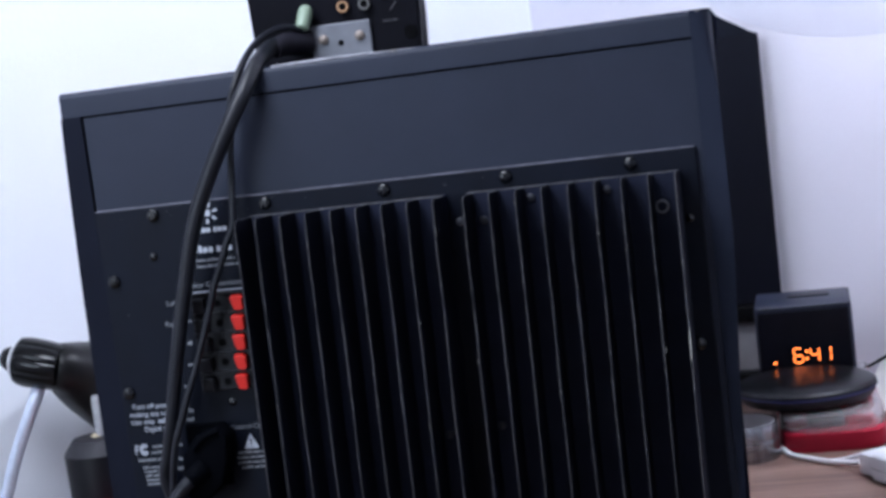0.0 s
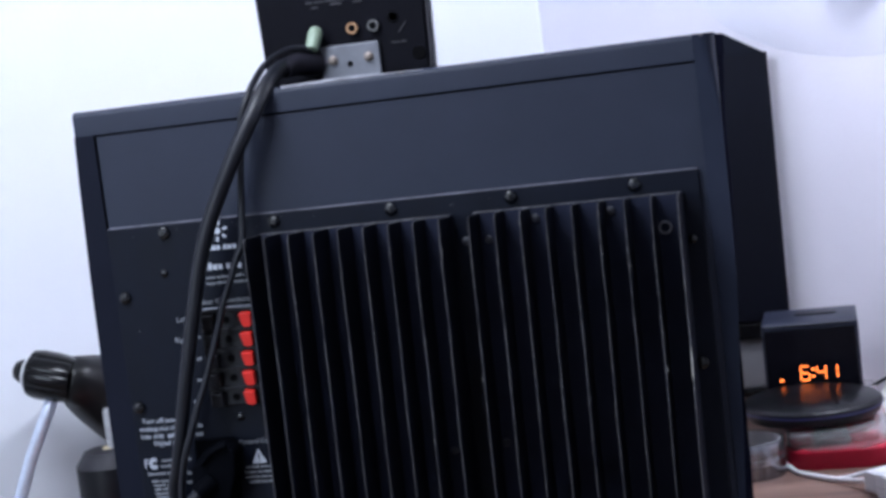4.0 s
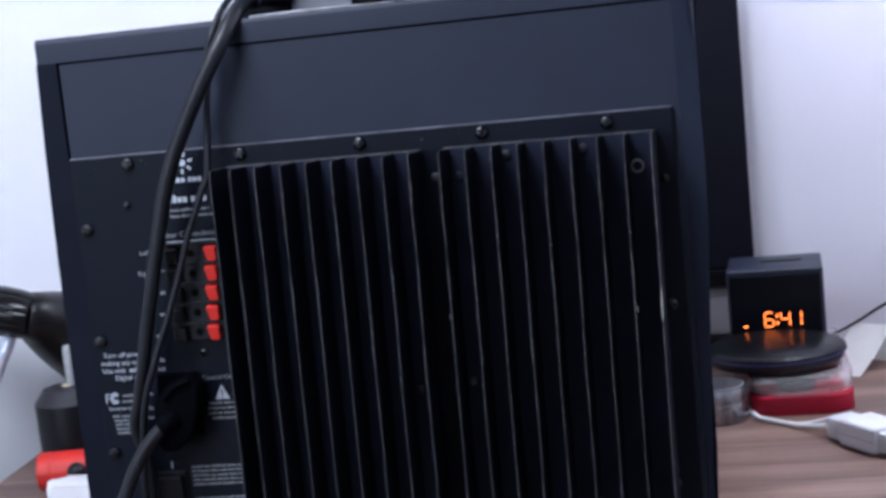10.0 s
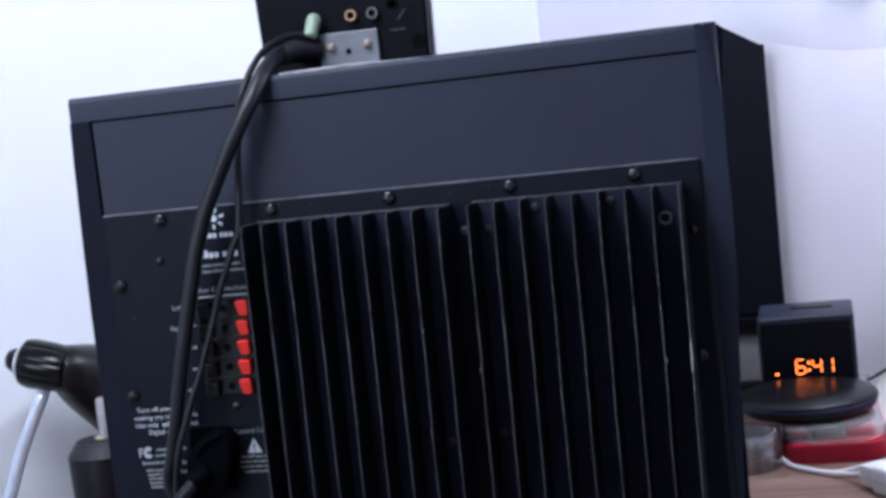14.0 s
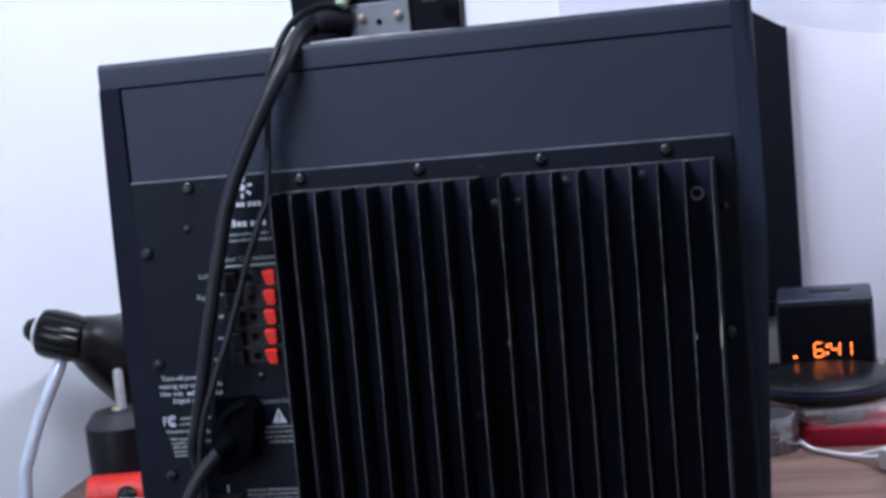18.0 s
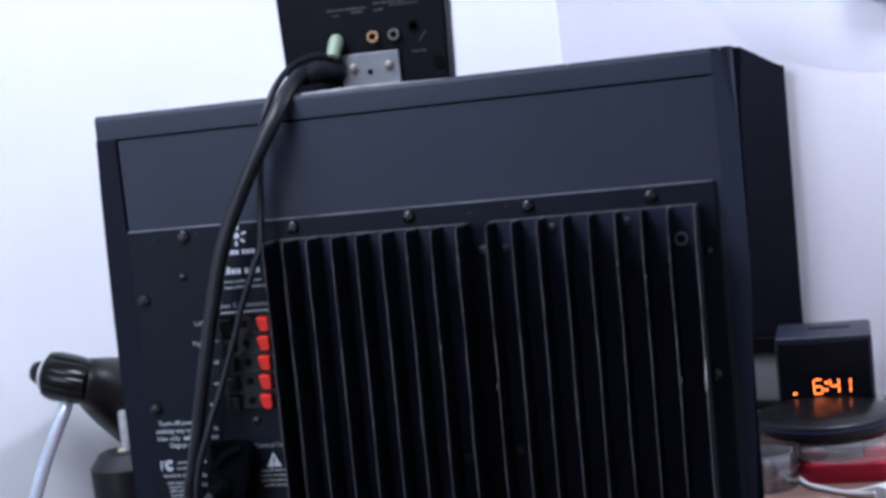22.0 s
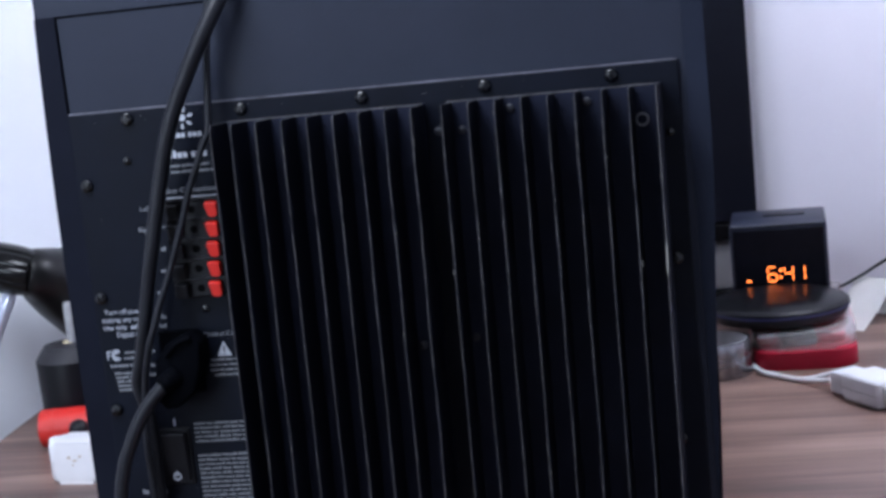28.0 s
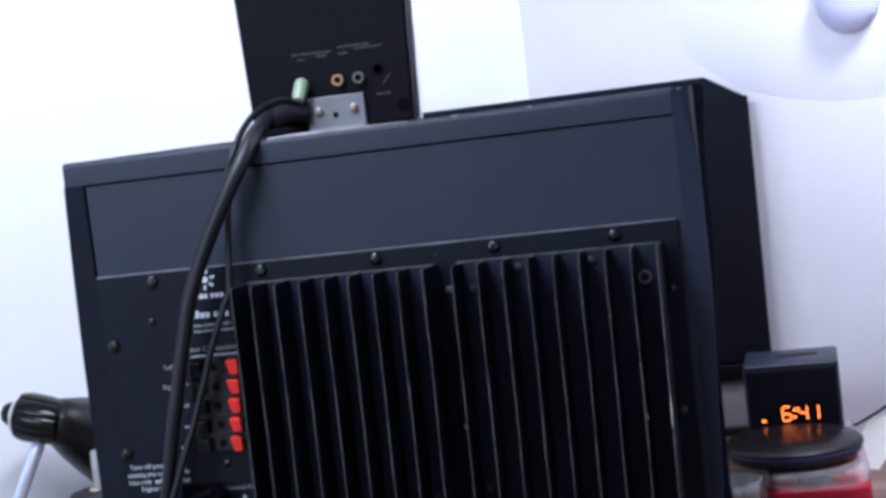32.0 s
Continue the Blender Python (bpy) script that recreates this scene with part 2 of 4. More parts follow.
def lathe_bm(profile, seg=32, m=None, flute=0, depth=0.0, closed=False):
    """Turns (radius, height) pairs round z; flute: shallow grooves round it."""
    bm = bmesh.new()
    rings = []
    for r, z in profile:
        ring = []
        for i in range(seg):
            a = 2 * math.pi * i / seg
            rr = r * (1 - depth * max(0.0, math.cos(flute * a)) ** 4) if flute else r
            ring.append(bm.verts.new((rr * math.cos(a), rr * math.sin(a), z)))
        rings.append(ring)
    pairs = list(zip(rings, rings[1:]))
    if closed:
        pairs.append((rings[-1], rings[0]))
    for a, b in pairs:
        for i in range(seg):
            j = (i + 1) % seg
            bm.faces.new((a[i], a[j], b[j], b[i]))
    if not closed:
        bm.faces.new(rings[0][::-1])
        bm.faces.new(rings[-1])
    if m is not None:
        bm.transform(m)
    return bm


def spline(points, steps=8):
    pts = [Vector(p) for p in points]
    pts = [pts[0] * 2 - pts[1]] + pts + [pts[-1] * 2 - pts[-2]]
    out = []
    for i in range(1, len(pts) - 2):
        p0, p1, p2, p3 = pts[i - 1 : i + 3]
        for k in range(steps):
            t = k / steps
            out.append(0.5 * ((2 * p1) + (p2 - p0) * t + (2 * p0 - 5 * p1 + 4 * p2 - p3) * t * t + (3 * p1 - p0 - 3 * p2 + p3) * t ** 3))
    out.append(pts[-2])
    return out


def tube_bm(points, radius, seg=12, steps=8, rib=0.0, squash=1.0):
    """A round cable along points. radius: a number, or one for each end; rib: how much the skin swells in rings."""
    path = spline(points, steps)
    bm = bmesh.new()
    rings = []
    up = Vector((0, -1, 0))
    for i, p in enumerate(path):
        d = (path[min(i + 1, len(path) - 1)] - path[max(i - 1, 0)]).normalized()
        side = d.cross(up)
        side = side.normalized() if side.length > 1e-4 else Vector((1, 0, 0))
        over = side.cross(d).normalized()
        f = i / (len(path) - 1)
        r = float(np.interp(f, np.linspace(0, 1, len(radius)), radius)) if isinstance(radius, tuple) else radius
        r *= 1 + (rib if i % 2 else -rib)
        rings.append([bm.verts.new(p + side * r * math.cos(2 * math.pi * k / seg) + over * r * squash * math.sin(2 * math.pi * k / seg)) for k in range(seg)])
    for a, b in zip(rings, rings[1:]):
        for k in range(seg):
            j = (k + 1) % seg
            bm.faces.new((a[k], a[j], b[j], b[k]))
    bm.faces.new(rings[0][::-1])
    bm.faces.new(rings[-1])
    return bm


def merged(*bms):
    """Joins several meshes into one, for one part made of several solids."""
    out = bmesh.new()
    for b in bms:
        me = bpy.data.meshes.new("piece")
        b.to_mesh(me)
        b.free()
        out.from_mesh(me)
        bpy.data.meshes.remove(me)
    return out


def mesh_from(name, bm, material, smooth=False):
    me = bpy.data.meshes.new(name)
    bmesh.ops.recalc_face_normals(bm, faces=bm.faces[:])
    bm.to_mesh(me)
    bm.free()
    if smooth:
        for p in me.polygons:
            p.use_smooth = True
        me.set_sharp_from_angle(angle=radians(38))
    me.materials.append(material)
    return me


def part(name, bm, material, parent, label="", smooth=False, m=None):
    """One mesh object under a thing or a part, in the thing's own measures."""
    ob = new(name, mesh_from(name, bm, material, smooth))
    ob.parent = parent
    if m is not None:
        ob.matrix_basis = m
    return tagged(ob, label)


def repeat(name, me, parent, m, label=""):
    """A piece that shares its mesh with others."""
    ob = new(name, me)
    ob.parent = parent
    ob.matrix_basis = m
    return tagged(ob, label)


def thing(name, m, label, category, group="", kind=""):
    ob = new(name)
    ob.empty_display_size = 0.05
    ob.matrix_basis = m
    return tagged(ob, label, category, group, kind)


def single(name, bm, material, label="", category="", m=None, smooth=False, kind="", group=""):
    ob = new(name, mesh_from(name, bm, material, smooth))
    if m is not None:
        ob.matrix_basis = m
    return tagged(ob, label, category, group, kind)


def lettering(name, text, size, m, material, parent, label="", align="LEFT", bold=0.0):
    cu = bpy.data.curves.new(name, "FONT")
    cu.body, cu.size, cu.align_x, cu.align_y = text, size, align, "CENTER"
    cu.extrude, cu.offset = 0.0001, bold
    cu.resolution_u = 3
    tmp = bpy.data.objects.new(name, cu)
    me = bpy.data.meshes.new_from_object(tmp)
    bpy.data.objects.remove(tmp)
    me.materials.clear()
    me.materials.append(material)
    ob = new(name, me)
    ob.parent = parent
    ob.matrix_basis = m
    return tagged(ob, label)


# ---------- the room: two walls meet in a corner behind the desk ----------
def wall(name, x0, x1, y0, y1, z0, z1, material):
    return single(name, box_bm(x0, x1, y0, y1, z0, z1), material, m=CORNER, kind="structure")


wall("floor", -0.2, 3.5, -3.5, 0.2, -0.83, -0.75, FLOOR)
wall("ceiling", -0.2, 3.5, -3.5, 0.2, 1.75, 1.85, CEIL)
wall("wall_north_east", 0, 3.3, 0, 0.12, -0.75, 1.75, LILAC)
wall("wall_south_east", 3.3, 3.42, -3.3, 0.12, -0.75, 1.75, WALL)
wall("wall_north_west", -0.12, 0, -3.3, 0.12, -0.75, 1.75, WALL)
wall("wall_south_west", -0.12, 0.65, -3.42, -3.3, -0.75, 1.75, WALL)
wall("wall_window_end", 1.85, 3.42, -3.42, -3.3, -0.75, 1.75, WALL)
wall("wall_window_sill", 0.65, 1.85, -3.42, -3.3, -0.75, 0.1, WALL)
wall("wall_window_head", 0.65, 1.85, -3.42, -3.3, 1.4, 1.75, WALL)
# this window is added unseen to hold the rear fill light
win = thing("unseen_window", CORNER @ pose(1.25, -3.37, 0.1, 0, 0, 90), "white framed window added out of view in the rear wall", "window", kind="structure")
for b in ((-0.03, 0.03, -0.6, -0.55, 0, 1.3), (-0.03, 0.03, 0.55, 0.6, 0, 1.3), (-0.03, 0.03, -0.55, 0.55, 0, 0.05), (-0.03, 0.03, -0.55, 0.55, 1.25, 1.3), (-0.025, 0.025, -0.02, 0.02, 0.05, 1.25)):
    part("window_frame", box_bm(*b, 0.004), WHITE_PL, win)
# the pendant fixture is added unseen, to carry the light below it
cl = thing("pendant_lamp", CORNER @ pose(0.778, -1.253, 1.045), "square white pendant lamp with a glowing diffuser, added out of view", "lamp")
for b in ((-0.25, 0.25, -0.25, -0.22, -0.07, 0), (-0.25, 0.25, 0.22, 0.25, -0.07, 0), (-0.25, -0.22, -0.22, 0.22, -0.07, 0), (0.22, 0.25, -0.22, 0.22, -0.07, 0)):
    part("frame", box_bm(*b, 0.003), WHITE_PL, cl)
part("top_plate", box_bm(-0.25, 0.25, -0.25, 0.25, 0.0003, 0.006, 0.001), WHITE_PL, cl)
part("diffuser", box_bm(-0.22, 0.22, -0.22, 0.22, -0.065, -0.05), glow("lamp_diffuser", (0.84, 0.88, 1.0), 3.0), cl, "glowing diffuser")
part("rod", lathe_bm([(0.006, 0.006), (0.006, 0.69)], 12), WHITE_PL, cl)
part("ceiling_rose", lathe_bm([(0.05, 0.68), (0.05, 0.705)], 28), WHITE_PL, cl)
# globe lamp on the wall above the oval dome
gl = thing("globe_lamp", CORNER @ pose(0.80, 0, 0.80), "white glass globe lamp glowing on a wall bracket", "lamp")
part("wall_rose", lathe_bm([(0.045, 0.0005), (0.045, 0.012), (0.030, 0.020), (0.012, 0.022)], 32, FACE), WHITE_PL, gl, "white round wall plate", True)
part("arm", tube_bm([(0, -0.02, 0), (0, -0.09, 0.002), (0, -0.15, 0.022), (0, -0.176, 0.055), (0, -0.185, 0.085)], 0.007, 12, 5), WHITE_PL, gl, "curved white arm", True)
part("cup", lathe_bm([(0.024, 0.056), (0.026, 0.060), (0.022, 0.080), (0.008, 0.086)], 28, Matrix.Translation((0, -0.185, 0))), WHITE_PL, gl, "white lamp holder", True)
globe = bmesh.new()
bmesh.ops.create_uvsphere(globe, u_segments=32, v_segments=20, radius=0.05, matrix=Matrix.Translation((0, -0.185, 0.015)))
part("globe", globe, glow("lamp_glass", (0.785, 0.85, 1.0), GLOBE), gl, "glowing white glass globe", True)

# ---------- the desk ----------
desk = thing("desk", pose(0, 0, 0), "brown walnut laminate desk with streaked grain", "desk")
dk = bmesh.new()
outline = [(-0.448, -0.12), (0.95, -0.12), (0.95, 0.237), (-0.05, 1.076), (-0.40, 0.659), (-0.4715, 0.574)]
lo = [dk.verts.new((x, y, -0.028)) for x, y in outline]
hi = [dk.verts.new((x, y, 0.0)) for x, y in outline]
dk.faces.new(hi)
dk.faces.new(lo[::-1])
for i in range(6):
    dk.faces.new((lo[i], lo[(i + 1) % 6], hi[(i + 1) % 6], hi[i]))
bmesh.ops.bevel(dk, geom=dk.edges[:], offset=0.0015, segments=2, affect="EDGES")
part("desktop", dk, WOOD, desk)
part("side_panel", box_bm(-0.40, -0.375, -0.08, 0.6, -0.75, -0.028, 0.001), EDGE, desk)
part("side_panel", box_bm(0.90, 0.925, -0.08, 0.2, -0.75, -0.028, 0.001), EDGE, desk)
part("back_panel", box_bm(-0.375, 0.90, 0.13, 0.148, -0.5, -0.028, 0.001), EDGE, desk)

# ---------- the subwoofer ----------
sub = thing("subwoofer", pose(0, 0, 0), "black vinyl subwoofer seen from its rear, standing on the desk", "subwoofer")
W, D, H = 0.185, 0.38, 0.3843
T, TT = 0.0115, 0.0138


def draw_in(b):
    """Draws the right flank in towards the desk to fit the camera's view."""
    for v in b.verts:
        if v.co.x > W - 0.002:
            k = max(0.0, 1 - v.co.z / 0.26)
            v.co.x -= 0.0142 * k + 0.0045 * min(1.0, (H - v.co.z) / 0.06) * v.co.y / D


def tilt_top(b):
    """Lowers the top a little towards its left end to fit the camera's view."""
    for v in b.verts:
        if v.co.z > H - TT - 0.004:
            v.co.z -= 0.0026 * (W - v.co.x) / (2 * W)
    return b


part("top_board", tilt_top(box_bm(-W - 0.0014, W - 0.0003, 0.0118, D, H - TT, H + 0.0002, 0.0012)), VINYL, sub)
bb = box_bm(-W - 0.0042, W, 0, D, 0.002, 0.002 + T, 0.0012)
draw_in(bb)
part("bottom_board", bb, VINYL, sub)
left = prism_bm([(-W + T - 0.0010, 0.002 + T), (-W + T - 0.0010, H - TT)] + [(-W - 0.0010 - 0.0034 * math.sin(math.pi / 2 * min(1.0, (H - z) / 0.16)), z) for z in (H - TT, 0.345, 0.32, 0.29, 0.26, 0.22, 0.002 + T)], 0, D, 0.0)
part("side_board", tilt_top(left), VINYL, sub)
heights = [0.002 + T + (H - T - TT - 0.002) * k / 12 for k in range(13)]
flank_outline = [(W - T, heights[0])] + [(W, z) for z in heights] + [(W - T, heights[-1])]
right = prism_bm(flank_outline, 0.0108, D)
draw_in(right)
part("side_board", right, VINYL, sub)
# rear strips added to keep the lit tone beside the darkened boards
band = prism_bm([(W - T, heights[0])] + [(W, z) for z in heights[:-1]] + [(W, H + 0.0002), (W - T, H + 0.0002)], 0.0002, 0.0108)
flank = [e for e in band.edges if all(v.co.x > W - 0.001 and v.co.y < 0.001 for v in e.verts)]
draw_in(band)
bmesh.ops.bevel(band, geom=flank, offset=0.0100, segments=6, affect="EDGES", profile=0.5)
part("rear_edge_strip", band, ROUND_BAND, sub, "", True)
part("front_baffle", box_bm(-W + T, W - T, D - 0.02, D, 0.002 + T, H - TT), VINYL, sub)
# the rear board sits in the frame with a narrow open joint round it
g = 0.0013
part("rear_board", tilt_top(box_bm(-W + T + 0.0003, W - T, 0.0006, 0.012, 0.002 + T + g, H - TT - g, 0.0)), PANEL, sub)
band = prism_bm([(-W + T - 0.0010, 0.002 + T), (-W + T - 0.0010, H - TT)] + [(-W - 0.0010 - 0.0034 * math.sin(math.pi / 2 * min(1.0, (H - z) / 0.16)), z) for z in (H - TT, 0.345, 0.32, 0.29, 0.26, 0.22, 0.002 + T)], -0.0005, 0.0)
part("rear_edge_strip", tilt_top(band), EDGE_VINYL, sub)
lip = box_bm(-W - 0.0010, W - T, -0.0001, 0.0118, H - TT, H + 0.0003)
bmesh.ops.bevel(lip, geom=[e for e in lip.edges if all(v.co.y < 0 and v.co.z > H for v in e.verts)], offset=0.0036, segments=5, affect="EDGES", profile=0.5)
part("rear_edge_strip", tilt_top(lip), PANEL, sub, "", True)
# a paler strip laid along the top rear edge
part("pale_edge_strip", tube_bm([(-0.0585, 0.0014, H - 0.0019), (-0.04, 0.0016, H - 0.0016), (-0.01, 0.0017, H - 0.0014), (0.024, 0.0019, H - 0.0014)], (0.0008, 0.0010, 0.0008, 0.0003), 8, 5), mat("pale_edge", (0.27, 0.27, 0.31), 0.5, var=0.6, vscale=90), sub, "pale strip on the top edge")
foot_me = mesh_from("rubber_foot", lathe_bm([(0.013, -0.0005), (0.014, 0.002)], 20), RUBBER)
for fx in (-0.15, 0.15):
    for fy in (0.04, 0.34):
        repeat("rubber_foot", foot_me, sub, pose(fx, fy, 0.0005))
# pale rubbed spots along the top rear edge
RUBBED = mat("rubbed_vinyl", (0.20, 0.19, 0.20), 0.6, var=0.5, vscale=300)
for x, w in ((0.012, 0.004), (0.052, 0.003), (0.095, 0.0022), (0.178, 0.0022)):
    part("rubbed_spot", box_bm(x - w / 2, x + w / 2, 0.0004, 0.0018, H - 0.0019 + 0.004 * x, H - 0.0009 + 0.004 * x, 0.0003), RUBBED, sub, "pale rubbed edge")

# steel amplifier plate
PX0, PX1, PZ0, PZ1 = -0.174, 0.170, 0.03, 0.3125
plate = part("amplifier_plate", box_bm(PX0, PX1, -0.0022, 0.0008, PZ0, PZ1, 0.0007), STEEL, sub, "black coated steel plate")
Y = -0.0022
# the highlight on the plate's top edge is painted by this pale tube
part("plate_edge", tube_bm([(PX0 + 0.001, -0.0016, PZ1 - 0.0001), (-0.08, -0.0016, PZ1 - 0.0001), (0.05, -0.0016, PZ1 - 0.0001), (PX1 - 0.001, -0.0016, PZ1 - 0.0001)], 0.0006, 6, 6), PLATE_EDGE, plate, "pale top edge with a painted highlight")
head = merged(lathe_bm([(0.0036, 0), (0.0038, 0.0006), (0.0034, 0.0017), (0.0022, 0.0024), (0.0012, 0.0026)], 18), box_bm(-0.0022, 0.0022, -0.0004, 0.0004, 0.0022, 0.0028), box_bm(-0.0004, 0.0004, -0.0022, 0.0022, 0.0022, 0.0028))
screw_me = mesh_from("screw", head, SCREW, True)
small = lathe_bm([(0.0024, 0), (0.0024, 0.0008), (0.0012, 0.0014)], 14)
small_me = mesh_from("small_screw", small, SCREW, True)
# sink screws get a lighter colour than SCREW so their heads show
sink_screw_me = mesh_from("small_screw", lathe_bm([(0.0024, 0), (0.0024, 0.0008), (0.0012, 0.0014)], 14), mat("paler_screw", (0.030, 0.032, 0.044), 0.4, var=0.5, vscale=300), True)
for i, (x, z) in enumerate(((-0.1387, 0.3072), (-0.0718, 0.3072), (-0.0027, 0.3072), (0.0660, 0.3072), (0.1345, 0.3068), (-0.1678, 0.2714), (-0.1688, 0.2058), (-0.1688, 0.1388), (0.1615, 0.2055), (0.1560, 0.1042), (-0.15, 0.06))):
    repeat("screw", screw_me, plate, Matrix.Translation((x, Y, z)) @ FACE @ Matrix.Rotation(i * 0.7, 4, "Z"))
for x, z in ((-0.1420, 0.2838), (-0.107, 0.1955)):
    repeat("small_screw", small_me, plate, Matrix.Translation((x, Y, z)) @ FACE)

# heat sink: two extrusions side by side with an open gap between them, sheared to fit the camera's view
SX0, SX1, SZ0, SZ1 = -0.0795, 0.1605, 0.045, 0.3035
TIP, ROOT = -0.038, -0.009
HANG = 0.29


def view_lean(x):
    """The lean, fitted to the view, of a fin that crosses x at the height HANG."""
    return Matrix.Translation((x, 0, HANG)) @ Matrix.Rotation(0.0145 + (0.042 if x < 0.03 else -0.012) * (x - 0.03), 4, "Y") @ Matrix.Translation((0, 0, -HANG))


def base_bm(x0, x1):
    b = box_bm(x0, x1, ROOT, Y, SZ0, SZ1 - 0.0025, 0.0004)
    for v in b.verts:
        v.co.x = (view_lean(v.co.x) @ Vector((0, 0, v.co.z))).x
    return b


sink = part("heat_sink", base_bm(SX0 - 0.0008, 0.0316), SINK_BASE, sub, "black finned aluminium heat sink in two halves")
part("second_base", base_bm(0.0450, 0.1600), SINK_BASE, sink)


def fin_bm(t, wave):
    """A fin with rounded upper and lower noses, thicker at its root and a little wavy at its tip."""
    nose = [(TIP + 0.0032 - 0.0032 * math.cos(radians(18 * k)), SZ1 - 0.0050 + 0.0032 * math.sin(radians(18 * k))) for k in range(6)]
    run = [(TIP, SZ1 - 0.02 - (SZ1 - SZ0 - 0.04) * k / 16) for k in range(17)][::-1]
    foot = [(TIP + 0.006 - 0.006 * math.sin(radians(22.5 * k)), SZ0 + 0.006 - 0.006 * math.cos(radians(22.5 * k))) for k in range(5)]
    pts = [(ROOT + 0.0004, SZ0)] + foot + run + nose + [(ROOT + 0.0004, SZ1 - 0.0027)]
    bm = bmesh.new()
    a, b = [[bm.verts.new((s * (t / 2) * (0.20 + 0.80 * (y - TIP) / (ROOT - TIP)) + wave(z) * (ROOT - y) / (ROOT - TIP), y, z)) for y, z in pts] for s in (-1, 1)]
    bm.faces.new(a)
    bm.faces.new(b[::-1])
    for i in range(len(pts)):
        j = (i + 1) % len(pts)
        bm.faces.new((a[j], a[i], b[i], b[j]))
    return bm


def tip_bm(wave, vary):
    """The pale edge over a fin's top and down its tip; the light it catches is in its colour."""
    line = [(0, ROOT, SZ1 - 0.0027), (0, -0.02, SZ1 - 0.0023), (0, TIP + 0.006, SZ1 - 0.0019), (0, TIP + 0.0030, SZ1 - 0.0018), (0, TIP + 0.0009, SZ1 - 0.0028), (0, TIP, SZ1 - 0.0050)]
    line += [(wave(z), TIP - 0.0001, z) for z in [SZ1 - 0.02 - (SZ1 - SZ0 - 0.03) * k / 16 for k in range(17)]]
    return tube_bm(line, tuple(vary.uniform(0.00014, 0.00032) for _ in range(24)), 6, 3)


rng = random.Random(5)
BENT = []
for k in range(6):
    p, q, amp = rng.uniform(0, 6.3), rng.uniform(45, 75), rng.uniform(0.00008, 0.00022)
    BENT.append(lambda z, p=p, q=q, amp=amp: amp * math.sin(q * z + p) + 0.5 * amp * math.sin(2.7 * q * z + 2 * p))
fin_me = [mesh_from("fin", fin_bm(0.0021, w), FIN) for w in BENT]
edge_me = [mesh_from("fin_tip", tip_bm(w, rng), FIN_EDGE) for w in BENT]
for x0, x1 in ((SX0, 0.0316), (0.0450, 0.1596)):
    part("sink_rim", tube_bm([(x0 + (x1 - x0) * k / 14, ROOT + 0.0002, SZ1 - 0.0025 + 0.00012 * math.sin(k * 2.3)) for k in range(15)], tuple(rng.uniform(0.0003, 0.0005) for _ in range(15)), 6, 3), FIN_EDGE, sink, "pale top rim with its caught light coloured in")
for i in range(18):
    x = -0.0798 if i == 0 else -0.0684 + 0.01412 * (i - 1) if i < 9 else 0.0469 + 0.01397 * (i - 9)
    x += rng.uniform(-0.0002, 0.0002)
    lean = view_lean(x) @ Matrix.Rotation(rng.uniform(-0.001, 0.001), 4, "Z")
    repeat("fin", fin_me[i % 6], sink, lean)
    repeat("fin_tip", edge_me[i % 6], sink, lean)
ring = lathe_bm([(0.0037, 0), (0.0037, 0.0016), (0.0026, 0.0016), (0.0026, 0)], 22, closed=True)
part("mounting_ring", ring, mat("plated_ring", (0.24, 0.24, 0.26), 0.4, metal=0.3, var=0.4, vscale=200), sink, m=Matrix.Translation((0.1494, ROOT, 0.2828)) @ FACE)
for x, z in ((0.0523, 0.2855), (0.0794, 0.2949), (0.1208, 0.2948), (0.0486, 0.1701), (0.0186, 0.1675), (0.0394, 0.2859)):
    repeat("small_screw", sink_screw_me, sink, Matrix.Translation((x, ROOT, z)) @ FACE)
repeat("small_screw", small_me, plate, Matrix.Translation((0.1632, Y, 0.2742)) @ FACE)
# bare scuffs on the outer fins
for x, z, h, metal in ((0.1577, 0.2125, 0.021, BARE), (0.1447, 0.2105, 0.004, DULL), (0.0449, 0.2130, 0.003, DULL)):
    b = prism_bm([(0.0001, h / 2), (-0.00036, h * 0.2), (-0.00042, -h * 0.3), (-0.0001, -h / 2), (0.00036, -h * 0.32), (0.00042, h * 0.1)], TIP - 0.0006, TIP + 0.001)
    part("bare_scuff", b, metal, sink, "bare scuffed metal", m=Matrix.Translation((x, 0, z)) @ Matrix.Rotation(0.03, 4, "Y"))

# dust flecks caught on the fins and the plate
FLECK = mat("pale_dust", (0.16, 0.155, 0.15), 0.9, var=0.5, vscale=900)
dust = bmesh.new()
r = random.Random(21)
for k in range(70):
    i = r.randint(1, 17)
    x = -0.0684 + 0.01412 * (i - 1) if i < 9 else 0.0469 + 0.01397 * (i - 9)
    z = SZ1 - 0.006 - abs(r.gauss(0, 0.09))
    if z > 0.06:
        p = view_lean(x) @ Vector((r.uniform(-0.0006, 0.0006), TIP - 0.0003, z))
        bmesh.ops.create_icosphere(dust, subdivisions=1, radius=r.uniform(0.0002, 0.00055), matrix=Matrix.Translation(p) @ Matrix.Diagonal((0.7, 0.6, r.uniform(0.8, 2.2), 1)))
for k in range(40):
    p = Vector((r.uniform(-0.165, 0.165), Y - 0.0001, r.uniform(0.304, 0.311))) if k % 2 else Vector((r.uniform(-0.165, -0.085), Y - 0.0001, r.uniform(0.08, 0.30)))
    bmesh.ops.create_icosphere(dust, subdivisions=1, radius=r.uniform(0.00015, 0.00035), matrix=Matrix.Translation(p) @ Matrix.Diagonal((1.4, 0.4, 1, 1)))
tagged(part("dust", dust, FLECK, sub), "pale dust flecks", kind="stuff")

